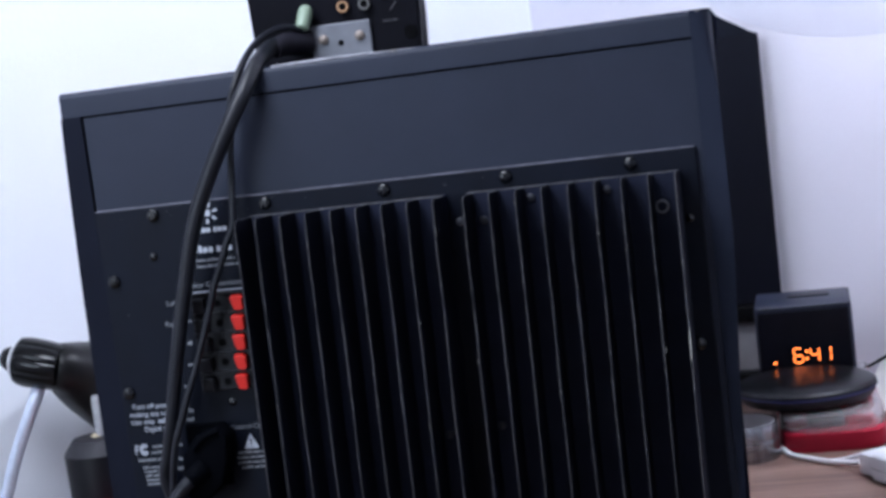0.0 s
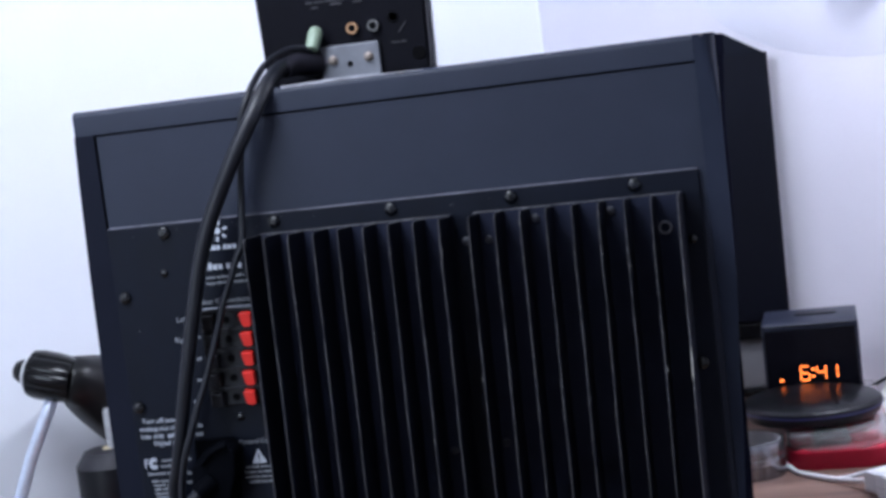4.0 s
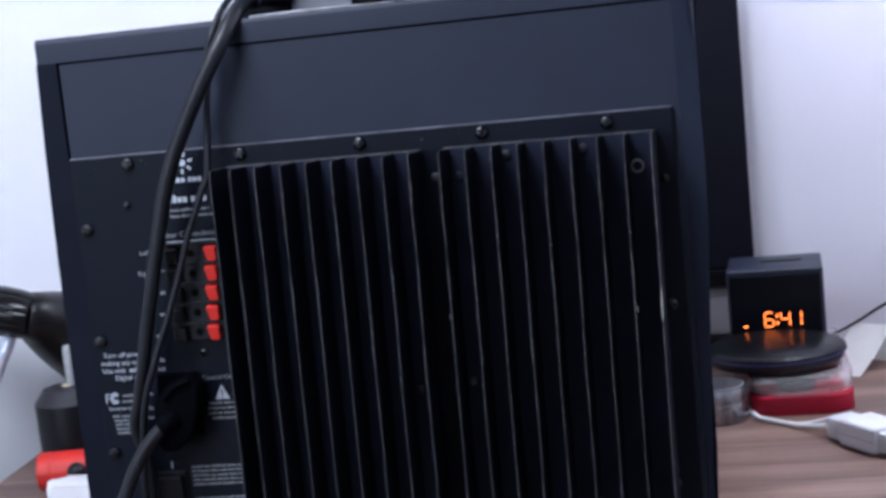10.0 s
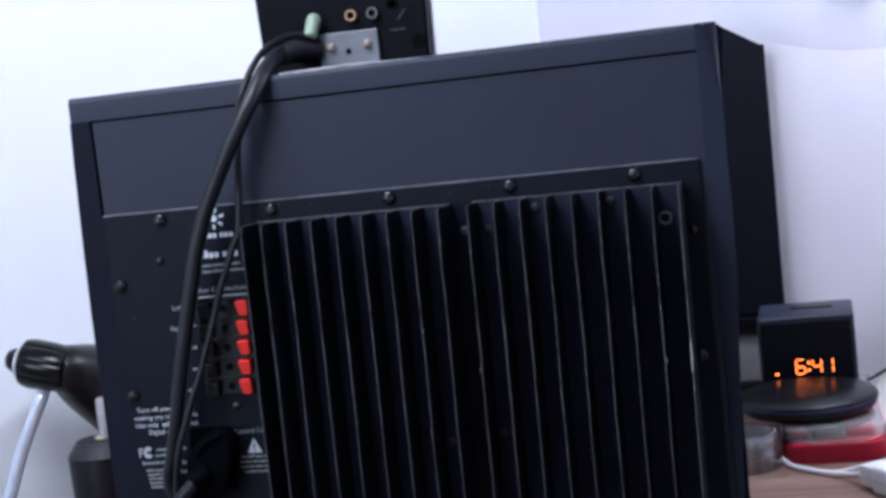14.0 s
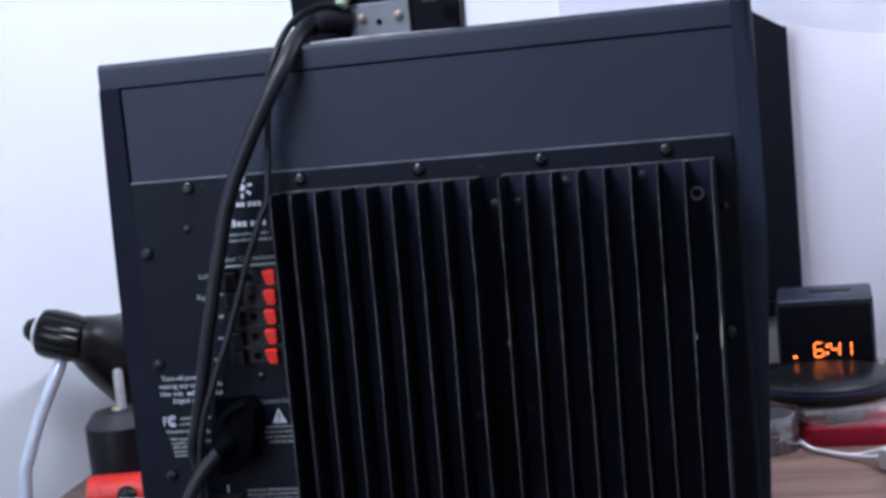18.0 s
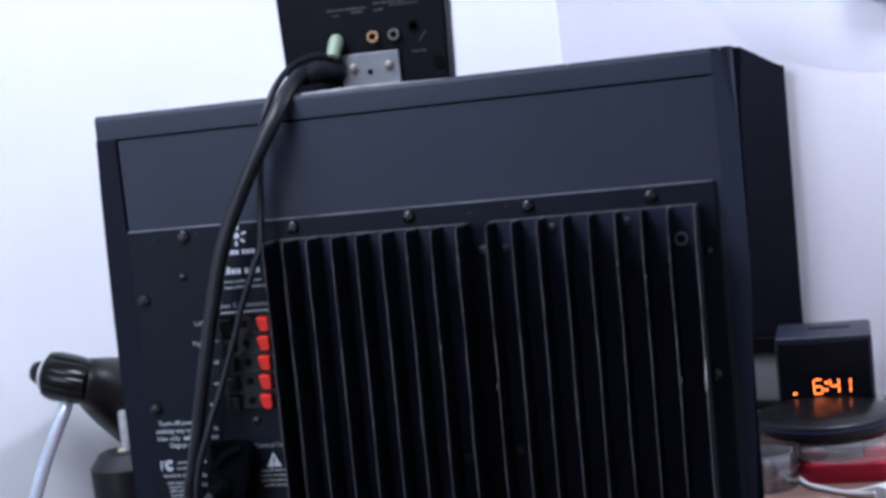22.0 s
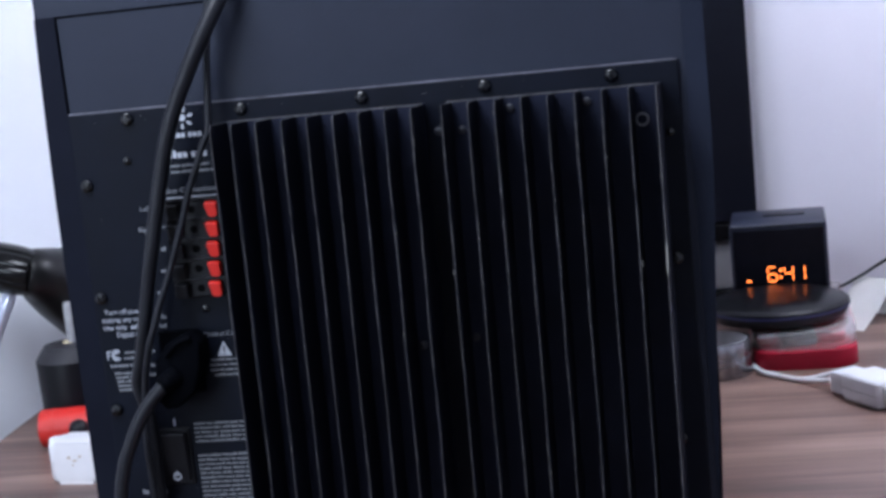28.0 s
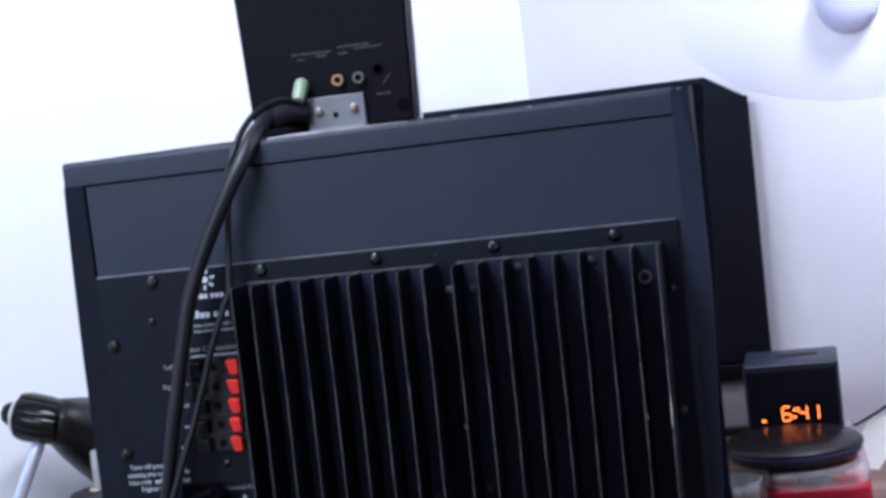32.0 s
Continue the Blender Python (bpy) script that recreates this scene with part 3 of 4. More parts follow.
# spring terminals
term = part("terminal_block", box_bm(-0.1225, -0.0865, -0.0075, Y, 0.2035, 0.2588, 0.0008), PLASTIC, plate, "black spring terminal block")
tab_r = mesh_from("red_tab", prism_bm([(-0.0022, 0.0043), (-0.0012, -0.0010), (-0.0006, -0.0036), (0.0024, -0.0042), (0.0046, -0.0032), (0.0046, 0.0034), (0.0030, 0.0044)], -0.0052, 0, 0.0004), REDTAB)
tab_k = mesh_from("black_tab", box_bm(-0.0036, 0.0036, -0.0052, 0, -0.0041, 0.0041, 0.0008), PLASTIC)
rail = mesh_from("terminal_rail", box_bm(-0.017, 0.017, -0.003, 0, -0.0007, 0.0007, 0.0003), PLASTIC)
for i in range(5):
    z = 0.2540 - 0.01137 * i
    repeat("red_tab", tab_r, term, Matrix.Translation((-0.0948 - 0.0008 * i, -0.0072, z)) @ Matrix.Rotation(radians(9), 4, "X"), "red push tab")
    repeat("black_tab", tab_k, term, Matrix.Translation((-0.1165, -0.0072, z)) @ Matrix.Rotation(radians(9), 4, "X"))
    repeat("terminal_rail", rail, term, Matrix.Translation((-0.1045, -0.0072, z + 0.0057)))
    part("wire_hole", lathe_bm([(0.0016, 0), (0.0022, 0.001)], 12), HOLE, term, m=Matrix.Translation((-0.1062, -0.0073, z)) @ FACE)


# print on the plate: (x0, x1, z, height) bars for what cannot be read
def bars(name, rows, material, parent, y=Y, label=""):
    bm = bmesh.new()
    r = random.Random(len(name) + len(rows))
    for x0, x1, z, h in rows:
        x = x0
        while x < x1 - h * 0.3:
            for _ in range(r.randint(3, 8)):
                w = min(h * r.uniform(0.35, 0.75), x1 - x)
                if w < h * 0.2:
                    break
                hh = h * r.choice((0.68, 0.7, 0.72, 1.0))
                bmesh.ops.create_cube(bm, size=1.0, matrix=Matrix.Translation((x + w / 2, y - 0.00012, z - (h - hh) / 2)) @ Matrix.Diagonal((w, 0.0002, hh, 1)))
                x += w + h * 0.17
            x += h * 0.42
    return part(name, bm, material, parent, label)


def plain_bars(name, rows, material, parent, y=Y, label=""):
    bm = bmesh.new()
    for x0, x1, z, h in rows:
        bmesh.ops.create_cube(bm, size=1.0, matrix=Matrix.Translation(((x0 + x1) / 2, y - 0.00012, z)) @ Matrix.Diagonal((x1 - x0, 0.0002, h, 1)))
    return part(name, bm, material, parent, label)


def on_plate(x, z):
    return Matrix.Translation((x, Y - 0.0002, z)) @ FACE


# maker's emblem as plain rays round a dot
emb = lathe_bm([(0.0019, 0), (0.0019, 0.0002)], 16, Matrix.Translation((-0.1065, Y, 0.3052)) @ FACE)
rays = [emb]
for a in (75, 15, -40, -95, 140, 200):
    mm = Matrix.Translation((-0.1065, Y - 0.0001, 0.3052)) @ Matrix.Rotation(radians(-a), 4, "Y") @ Matrix.Translation((0.0048, 0, 0))
    rays.append(box_bm(-0.0014, 0.0014, -0.0001, 0.0001, -0.0007, 0.0007))
    rays[-1].transform(mm)
part("emblem", merged(*rays), INK, plate, "white printed emblem")
bars("maker_print", [(-0.121, -0.0952, 0.2961, 0.0036)], INK, plate, label="white printed bar")
bars("title_print", [(-0.1235, -0.0948, 0.2850, 0.0042)], INK, plate, label="white printed bar")
bars("model_print", [(-0.117, -0.094, 0.2787, 0.0016), (-0.117, -0.092, 0.2752, 0.0016)], INK_DIM, plate, label="small grey print")
lettering("heading_print", "Speaker Connections", 0.0042, on_plate(-0.128, 0.2645), INK_DIM, plate, "grey heading")
plain_bars("rule_line", [(-0.1215, -0.088, 0.2605, 0.0006)], INK, plate)
lettering("channel_print", "Left", 0.0042, on_plate(-0.1385, 0.2555), INK_DIM, plate)
lettering("channel_print", "Right", 0.0042, on_plate(-0.1410, 0.2435), INK_DIM, plate)
bars("channel_bars", [(-0.1290, -0.1262, 0.2318, 0.0022), (-0.1306, -0.1263, 0.2193, 0.0022), (-0.1346, -0.1322, 0.2069, 0.0022), (-0.1265, -0.1249, 0.2446, 0.0015)], INK_DIM, plate)
for txt, x, z in (("Turn off power", -0.1685, 0.1968), ("making any co", -0.1705, 0.1922), ("Use only", -0.1702, 0.1877), ("Digital s", -0.1628, 0.1832)):
    lettering("warning_print", txt, 0.0040, on_plate(x, z), INK, plate, "white warning print")
bars("warning_bar", [(-0.1535, -0.142, 0.1877, 0.0028)], INK, plate)
# conformity mark as bars and an arc
mk = [box_bm(-0.1652, -0.1644, Y - 0.0002, Y, 0.1678, 0.1732), box_bm(-0.1652, -0.1621, Y - 0.0002, Y, 0.1724, 0.1732), box_bm(-0.1652, -0.1627, Y - 0.0002, Y, 0.1703, 0.1711)]
for rr in (0.0029, 0.0016):
    for k in range(8):
        a = radians(55 + 250 * k / 7)
        bb = box_bm(-0.0005, 0.0005, -0.0001, 0.0001, -0.0007 * rr / 0.0029 - 0.0002, 0.0007 * rr / 0.0029 + 0.0002)
        bb.transform(Matrix.Translation((-0.1585 + rr * math.cos(a), Y - 0.0001, 0.1705 + rr * math.sin(a))) @ Matrix.Rotation(-a, 4, "Y"))
        mk.append(bb)
mark = merged(*mk)
mark.transform(Matrix.Translation((-0.0300, 0, 0.0008)) @ Matrix.Diagonal((0.85, 1, 1, 1)))
part("conformity_mark", mark, INK, plate, "white conformity mark")
bars("approval_print", [(-0.1595, -0.149, 0.1728, 0.0016), (-0.1605, -0.149, 0.1694, 0.0016), (-0.1692, -0.149, 0.1652, 0.0019)], INK_DIM, plate)
bars("licence_print", [(-0.1672 + 0.0004 * k, -0.149, 0.1606 - 0.0025 * k, 0.0016) for k in range(5)], INK_DIM, plate)
lettering("socket_print", "Control Ce", 0.0038, on_plate(-0.1105, 0.1802), INK_DIM, plate, "grey heading")
tri = prism_bm([(-0.0994 - 0.0044, 0.1672), (-0.0994 + 0.0044, 0.1672), (-0.0994, 0.1758)], Y - 0.0003, Y + 0.0001)
tri_ob = part("warning_triangle", tri, INK, plate, "white warning triangle")
plain_bars("exclamation_mark", [(-0.0998, -0.0990, 0.1713, 0.0034), (-0.0998, -0.0990, 0.1684, 0.0009)], STEEL, plate, Y - 0.0003)
bars("caution_print", [(-0.108, -0.0915, 0.1652, 0.0017), (-0.109, -0.0915, 0.1622, 0.0015), (-0.109, -0.0915, 0.1592, 0.0015), (-0.107, -0.0915, 0.1562, 0.0015)], INK_DIM, plate)
for row in ((-0.1342, -0.1315, 0.1924, 0.0025), (-0.1359, -0.1313, 0.1871, 0.0022), (-0.1432, -0.1408, 0.1728, 0.0018), (-0.1445, -0.1421, 0.1644, 0.0022), (-0.1458, -0.1425, 0.1587, 0.0018), (-0.1475, -0.1450, 0.1144, 0.0018), (-0.16, -0.156, 0.088, 0.003), (-0.148, -0.145, 0.088, 0.003)):
    bars("power_bar", [row], INK_DIM, plate)
bars("notice_print", [(-0.1235, -0.0885, 0.1278 - 0.00265 * k, 0.0015) for k in range(5)], INK_DIM, plate, label="lines of small grey print")
bars("notice_print", [(-0.1235, -0.0885, 0.1085 - 0.0027 * k, 0.0015) for k in range(13)], INK_DIM, plate, label="lines of small grey print")
# mains switch
sw = part("mains_switch", box_bm(-0.1445, -0.1262, -0.0042, Y, 0.092, 0.1262, 0.001), PLASTIC, plate, "black rocker mains switch")
rk = prism_bm([(-0.1425, 0.0945), (-0.1282, 0.0945), (-0.1282, 0.1238), (-0.1425, 0.1238)], -0.0075, -0.0042, 0.0008)
for v in rk.verts:
    if v.co.y < -0.006:
        v.co.y += 0.11 * (0.109 - v.co.z)
part("rocker", rk, PLASTIC, sw)
plain_bars("on_mark", [(-0.1357, -0.1347, 0.1293, 0.0042)], INK, plate)
pwr = lathe_bm([(0.0024, 0), (0.0024, 0.0002), (0.0016, 0.0002), (0.0016, 0)], 22, Matrix.Translation((-0.1352, -0.0088, 0.0985)) @ FACE, closed=True)
part("power_mark", merged(pwr, box_bm(-0.1356, -0.1348, -0.0091, -0.0088, 0.0985, 0.1018)), INK, sw, "white power mark")
# mains inlet behind the plug
part("mains_inlet", box_bm(-0.1375, -0.1125, -0.0046, Y, 0.147, 0.1845, 0.0012), MOULDED, plate, "black mains inlet")

# ---------- cables at the back ----------
plug_pts = [(-0.1136, 0.1854), (-0.1064, 0.1799), (-0.1077, 0.1664), (-0.1124, 0.1524), (-0.1233, 0.1431), (-0.1309, 0.1423), (-0.1348, 0.1483), (-0.1346, 0.1634), (-0.1329, 0.1719), (-0.1251, 0.1813)]
mains = thing("mains_cable", pose(0, 0, 0), "black mains cable with its plug in the subwoofer's inlet", "power cable")
plug_b = prism_bm(plug_pts, -0.024, -0.0048, 0.0022, 2)
part("plug", plug_b, MOULDED, mains, "black moulded mains plug", True)
part("plug_ridge", tube_bm([(-0.1266, -0.0245, 0.1740), (-0.1194, -0.0248, 0.1808), (-0.1107, -0.0245, 0.1840)], 0.0018, 8, 4), MOULDED, mains, smooth=True)
part("strain_relief", tube_bm([(-0.1229, -0.0225, 0.1625), (-0.1261, -0.0260, 0.1604), (-0.1302, -0.0290, 0.1576)], (0.0060, 0.0048), 12, 6, 0.04), MOULDED, mains, smooth=True)
part("cord", tube_bm([(-0.1276, -0.0280, 0.1591), (-0.1340, -0.0305, 0.1530), (-0.1413, -0.0320, 0.1439), (-0.1468, -0.0330, 0.1346), (-0.1514, -0.0335, 0.1250), (-0.1559, -0.0340, 0.1147), (-0.1612, -0.034, 0.09), (-0.163, -0.034, 0.03), (-0.165, -0.036, 0.007), (-0.182, -0.045, 0.0045), (-0.24, -0.07, 0.0045)], 0.0039, 14, 8), RUBBER, mains, smooth=True)

thick = thing("control_cable", pose(0, 0, 0), "thick black cable hung over the subwoofer's rear edge", "cable")
part("connector_boot", tube_bm([(-0.0501, 0.0580, 0.3950), (-0.0559, 0.0520, 0.3952), (-0.0609, 0.0420, 0.3948), (-0.0639, 0.0280, 0.3922)], (0.0074, 0.0074, 0.0066, 0.0050), 16, 5), mat("grey_black_boot", (0.016, 0.015, 0.023), 0.6, var=0.3, vscale=80, spec=0.2), thick, "moulded rubber boot", True)
part("cord", tube_bm([(-0.0583, 0.0480, 0.3952), (-0.0618, 0.0390, 0.3949), (-0.0651, 0.0270, 0.3937), (-0.0663, 0.0130, 0.3894), (-0.0680, 0.0000, 0.3830), (-0.0718, -0.0115, 0.3715), (-0.0789, -0.0175, 0.3578), (-0.0869, -0.0205, 0.3434), (-0.0952, -0.0210, 0.3285), (-0.1029, -0.0212, 0.3137), (-0.1094, -0.0215, 0.2984), (-0.1144, -0.0215, 0.2830), (-0.1187, -0.0215, 0.2673), (-0.1231, -0.0215, 0.2516), (-0.1272, -0.0215, 0.2357), (-0.1317, -0.0205, 0.2196), (-0.1359, -0.0195, 0.2032), (-0.1401, -0.0185, 0.1867), (-0.1453, -0.0160, 0.1698), (-0.1499, -0.0130, 0.1558), (-0.1470, -0.010, 0.135), (-0.1470, -0.009, 0.1), (-0.147, -0.010, 0.04), (-0.148, -0.014, 0.009), (-0.152, -0.03, 0.0055), (-0.17, -0.075, 0.0055)], (0.0047, 0.0047, 0.0044, 0.0040, 0.0036, 0.0036), 14, 6), RUBBER, thick, smooth=True)
thin = thing("signal_cable", pose(0, 0, 0), "thin black audio cable with a pale green plug", "cable")
part("cord", tube_bm([(-0.0505, 0.0490, 0.4024), (-0.0575, 0.0450, 0.4045), (-0.0639, 0.0400, 0.4038), (-0.0693, 0.0310, 0.4007), (-0.0728, 0.0200, 0.3958), (-0.0751, 0.0080, 0.3890), (-0.0770, -0.0020, 0.3813), (-0.0795, -0.0065, 0.3737), (-0.0820, -0.0075, 0.3666), (-0.0823, -0.0085, 0.3576), (-0.0847, -0.0100, 0.3423), (-0.0861, -0.0110, 0.3271), (-0.0868, -0.0145, 0.3110), (-0.0880, -0.0160, 0.2980), (-0.0920, -0.0170, 0.2898), (-0.0957, -0.0180, 0.2807), (-0.1000, -0.0180, 0.2715), (-0.1027, -0.0185, 0.2654), (-0.1082, -0.0190, 0.2499), (-0.1141, -0.0200, 0.2343), (-0.1200, -0.0215, 0.2188), (-0.1266, -0.0235, 0.2034), (-0.1312, -0.0245, 0.1909), (-0.1353, -0.0245, 0.1813), (-0.1386, -0.0235, 0.1713), (-0.1418, -0.0215, 0.1593), (-0.1447, -0.0195, 0.1404), (-0.1468, -0.0190, 0.1166), (-0.145, -0.02, 0.03), (-0.147, -0.024, 0.006), (-0.158, -0.05, 0.0035)], 0.0020, 12, 6), RUBBER, thin, smooth=True)
gp = lathe_bm([(0.0026, -0.004), (0.0040, -0.003), (0.0044, 0.004), (0.0044, 0.008), (0.0036, 0.0105), (0.002, 0.0115)], 18)
part("jack_plug", gp, GREEN, thin, "pale green plug", True, Matrix.Translation((-0.0500, 0.0500, 0.4055)) @ Matrix.Rotation(radians(12), 4, "Y") @ Matrix.Rotation(radians(-28), 4, "X"))

# ---------- the speaker on top ----------
SPY, SPZ = 0.060, 0.3831
spk = thing("speaker", pose(-0.0333, SPY, SPZ), "tall black desktop speaker, its rear side showing", "speaker")


def sp_body(y0, y1, inset0, inset1, grow, hgt):
    bm = bmesh.new()
    rings = []
    for y, ins in ((y0, inset0), (y1, inset1)):
        rings.append([bm.verts.new((s * (0.0503 + grow * k - ins), y, k * hgt)) for s, k in ((-1, 0), (1, 0), (1, 1), (-1, 1))])
    a, b = rings
    bm.faces.new(a)
    bm.faces.new(b[::-1])
    for i in range(4):
        j = (i + 1) % 4
        bm.faces.new((a[j], a[i], b[i], b[j]))
    return bm


SH = 0.245
bd = sp_body(0.0, 0.018, 0.0, 0.0, 0.0085, SH)
bmesh.ops.bevel(bd, geom=bd.edges[:], offset=0.0014, segments=2, affect="EDGES")
part("rear_shell", bd, SATIN, spk)
part("side_trim", sp_body(0.0180, 0.0245, -0.0006, -0.0006, 0.0085, SH - 0.001), SILVER, spk, "thin silver trim")
part("front_shell", sp_body(0.0245, 0.085, 0.003, 0.032, 0.0085, SH), SATIN, spk)
# vent of slots: a dark slab paints their shade behind thin slats
vx0, vx1 = -0.0295, 0.0280
vent = part("vent_dark_slab", box_bm(vx0, vx1, -0.0003, 0.002, 0.098, 0.150, 0.0002), HOLE, spk)
for k in range(11):
    part("vent_slat", box_bm(vx0, vx1, -0.0005, 0.0004, 0.0985 + k * 0.0047, 0.1008 + k * 0.0047, 0.0002), SATIN, vent)
for x in (-0.012, 0.007):
    part("vent_rib", box_bm(x - 0.0012, x + 0.0012, -0.0006, 0.0002, 0.098, 0.150), SATIN, vent)
dust = bmesh.new()
r = random.Random(8)
for k in range(14):
    bmesh.ops.create_icosphere(dust, subdivisions=1, radius=r.uniform(0.0003, 0.0011), matrix=Matrix.Translation((r.uniform(-0.02, 0.02), -0.0006, 0.1 + r.random() * 0.02)) @ Matrix.Diagonal((1.6, 0.2, 0.8, 1)))
part("dust", dust, mat("dark_lint", (0.018, 0.0175, 0.026), 0.9, var=0.6, vscale=500, spec=0.1), vent, "grey dust clumps")


def sp_bars(name, rows, material):
    return bars(name, rows, material, spk, 0.0)


sp_bars("jack_print", [(-0.021, 0.004, 0.0478, 0.0016), (-0.018, -0.013, 0.0445, 0.0012), (-0.006, 0.002, 0.0455, 0.0016), (0.008, 0.028, 0.0495, 0.0016), (0.008, 0.014, 0.0455, 0.0014), (0.018, 0.036, 0.0475, 0.0012)], SMUDGE)
part("scratch", tube_bm([(0.034, -0.0002, 0.024), (0.039, -0.0002, 0.030)], 0.0004, 5, 3), SMUDGE, spk)
sp_bars("port_print", [(0.029, 0.038, 0.0185, 0.0014)], SMUDGE)
for x, z, o in ((0.0065, 0.0296, BRASS), (0.0195, 0.0296, DULL)):
    jk = lathe_bm([(0.0034, 0), (0.0034, 0.004), (0.0023, 0.004), (0.0023, 0.0008)], 24)
    jack = part("jack", jk, o, spk, "orange ringed jack" if o is BRASS else "silver ringed jack", True, Matrix.Translation((x, 0, z)) @ FACE)
    part("jack_hole", lathe_bm([(0.0021, 0), (0.0021, 0.0042)], 18), HOLE, jack)
part("blind_port", lathe_bm([(0.0036, 0), (0.0034, 0.0006), (0.0024, 0.0006), (0.0022, -0.0004)], 20), HOLE, spk, m=Matrix.Translation((0.0315, 0, 0.0335)) @ FACE)
part("round_port", lathe_bm([(0.0042, 0), (0.004, 0.0008)], 20), HOLE, spk, m=Matrix.Translation((0.0448, 0, 0.0105)) @ FACE)
br = part("mounting_bracket", box_bm(-0.0148, 0.0214, -0.003, -0.0006, 0.0, 0.0205, 0.0006), ZINC, spk, "grey zinc bracket plate")
part("bracket_foot", box_bm(-0.0148, 0.0214, -0.006, -0.003, 0.0, 0.0016, 0.0004), ZINC, spk)
nut = mesh_from("bolt", lathe_bm([(0.0029, 0), (0.0029, 0.001), (0.0020, 0.0013), (0.0018, 0.0024), (0.0008, 0.0027)], 12), mat("brassy_bolt", (0.30, 0.245, 0.215), 0.45, metal=0.4, var=0.5, vscale=300), True)
for x in (-0.0073, 0.0147):
    repeat("bolt", nut, br, Matrix.Translation((x, -0.003, 0.0118)) @ FACE)
part("bracket_hole", lathe_bm([(0.0018, 0), (0.0017, 0.0003)], 16), HOLE, br, m=Matrix.Translation((0.0029, -0.003, 0.0088)) @ FACE)

# ---------- right of the subwoofer ----------
mon = thing("monitor", pose(-0.0035, 0.828, 0), "large black monitor standing behind the subwoofer", "monitor")
oc = [(-0.22, 0.0813), (0.2234, 0.0813), (0.2254, 0.3645), (0.1815, 0.3884), (-0.22, 0.3852)]
part("casing", prism_bm([(x * 0.97, z) for x, z in oc], 0.012, 0.034, 0.003), PLASTIC, mon, "black plastic casing")
part("screen", prism_bm([(-0.215, 0.0813), (0.2234, 0.0813), (0.2254, 0.3645), (-0.215, 0.3645)], 0.0, 0.012, 0.0015), SCREEN, mon, "dark glossy screen")
part("top_bevel", prism_bm([(-0.215, 0.3630), (0.2238, 0.3630), (0.1815, 0.3884), (-0.215, 0.3852)], -0.0004, 0.012, 0.0006), STEEL, mon, "dark grey bevel")
part("lower_bezel", box_bm(-0.22, 0.2234, -0.002, 0.028, 0.0625, 0.0798, 0.0015), GLOSS, mon, "glossy black lower bezel")
part("stand", box_bm(0.02, 0.208, 0.006, 0.034, 0.006, 0.0645, 0.006, 3), mat("grey_stand_plastic", (0.16, 0.16, 0.175), 0.4, var=0.15), mon, "grey monitor stand", True)
part("stand_base", box_bm(-0.06, 0.205, 0.0, 0.040, 0.0, 0.008, 0.003), GLOSS, mon)

roll = thing("tape_roll", pose(0.1715, 0.521, 0), "silver foil tape roll standing on the desk", "tape roll")
part("tape", lathe_bm([(0.0272, 0.0), (0.0300, 0.0), (0.0303, 0.002), (0.0303, 0.0170), (0.0299, 0.0175), (0.0303, 0.0180), (0.0303, 0.0295), (0.0298, 0.0310), (0.0272, 0.0310)], 44, closed=True), TAPE_METAL, roll, "silver tape with reflections streaked into its colour", True)
part("core", lathe_bm([(0.0260, 0.0005), (0.0271, 0.0005), (0.0271, 0.0313), (0.0260, 0.0313)], 36, closed=True), mat("grey_core", (0.34, 0.34, 0.36), 0.6, var=0.2), roll, "pale grey core", True)
part("loose_end", tube_bm([(0.0303 * math.sin(radians(a)), -0.0303 * math.cos(radians(a)), 0.010 + a * 0.00012) for a in range(-10, 80, 12)], 0.0006, 6, 3), TAPE_METAL, roll, smooth=True)

tray = thing("plastic_case", pose(0.2475, 0.516, 0), "red plastic case with a clear lid", "case")


def rounded_rect_bm(hw, y0, y1, z0, z1, rad, bevel=0.002, seg=6):
    pts = []
    for cx, cy, a0 in ((hw - rad, y1 - rad, 0), (-hw + rad, y1 - rad, 90), (-hw + rad, y0 + rad, 180), (hw - rad, y0 + rad, 270)):
        for k in range(seg + 1):
            a = radians(a0 + 90 * k / seg)
            pts.append((cx + rad * math.cos(a), cy + rad * math.sin(a)))
    bm = bmesh.new()
    lo = [bm.verts.new((x, y, z0)) for x, y in pts]
    hi = [bm.verts.new((x, y, z1)) for x, y in pts]
    bm.faces.new(lo[::-1])
    bm.faces.new(hi)
    for i in range(len(pts)):
        j = (i + 1) % len(pts)
        bm.faces.new((lo[i], lo[j], hi[j], hi[i]))
    if bevel:
        rims = [e for e in bm.edges if abs(e.verts[0].co.z - e.verts[1].co.z) < 1e-6]
        bmesh.ops.bevel(bm, geom=rims, offset=bevel, segments=3, affect="EDGES", profile=0.5)
    return bm


part("tray", rounded_rect_bm(0.0455, 0.0, 0.226, 0.0, 0.0165, 0.022, 0.002), REDBOX, tray, "red plastic tray", True)
outer = rounded_rect_bm(0.0450, 0.0005, 0.2255, 0.0168, 0.0325, 0.022, 0.0055)
inner = rounded_rect_bm(0.0434, 0.0021, 0.2239, 0.0180, 0.0311, 0.0205, 0.0045)
for shell_bm in (outer, inner):
    bmesh.ops.recalc_face_normals(shell_bm, faces=shell_bm.faces[:])
bmesh.ops.reverse_faces(inner, faces=inner.faces[:])
both = merged(outer, inner)
lid_me = bpy.data.meshes.new("lid")
both.to_mesh(lid_me)
both.free()
for p in lid_me.polygons:
    p.use_smooth = True
lid_me.set_sharp_from_angle(angle=radians(38))
lid_me.materials.append(CLEAR)
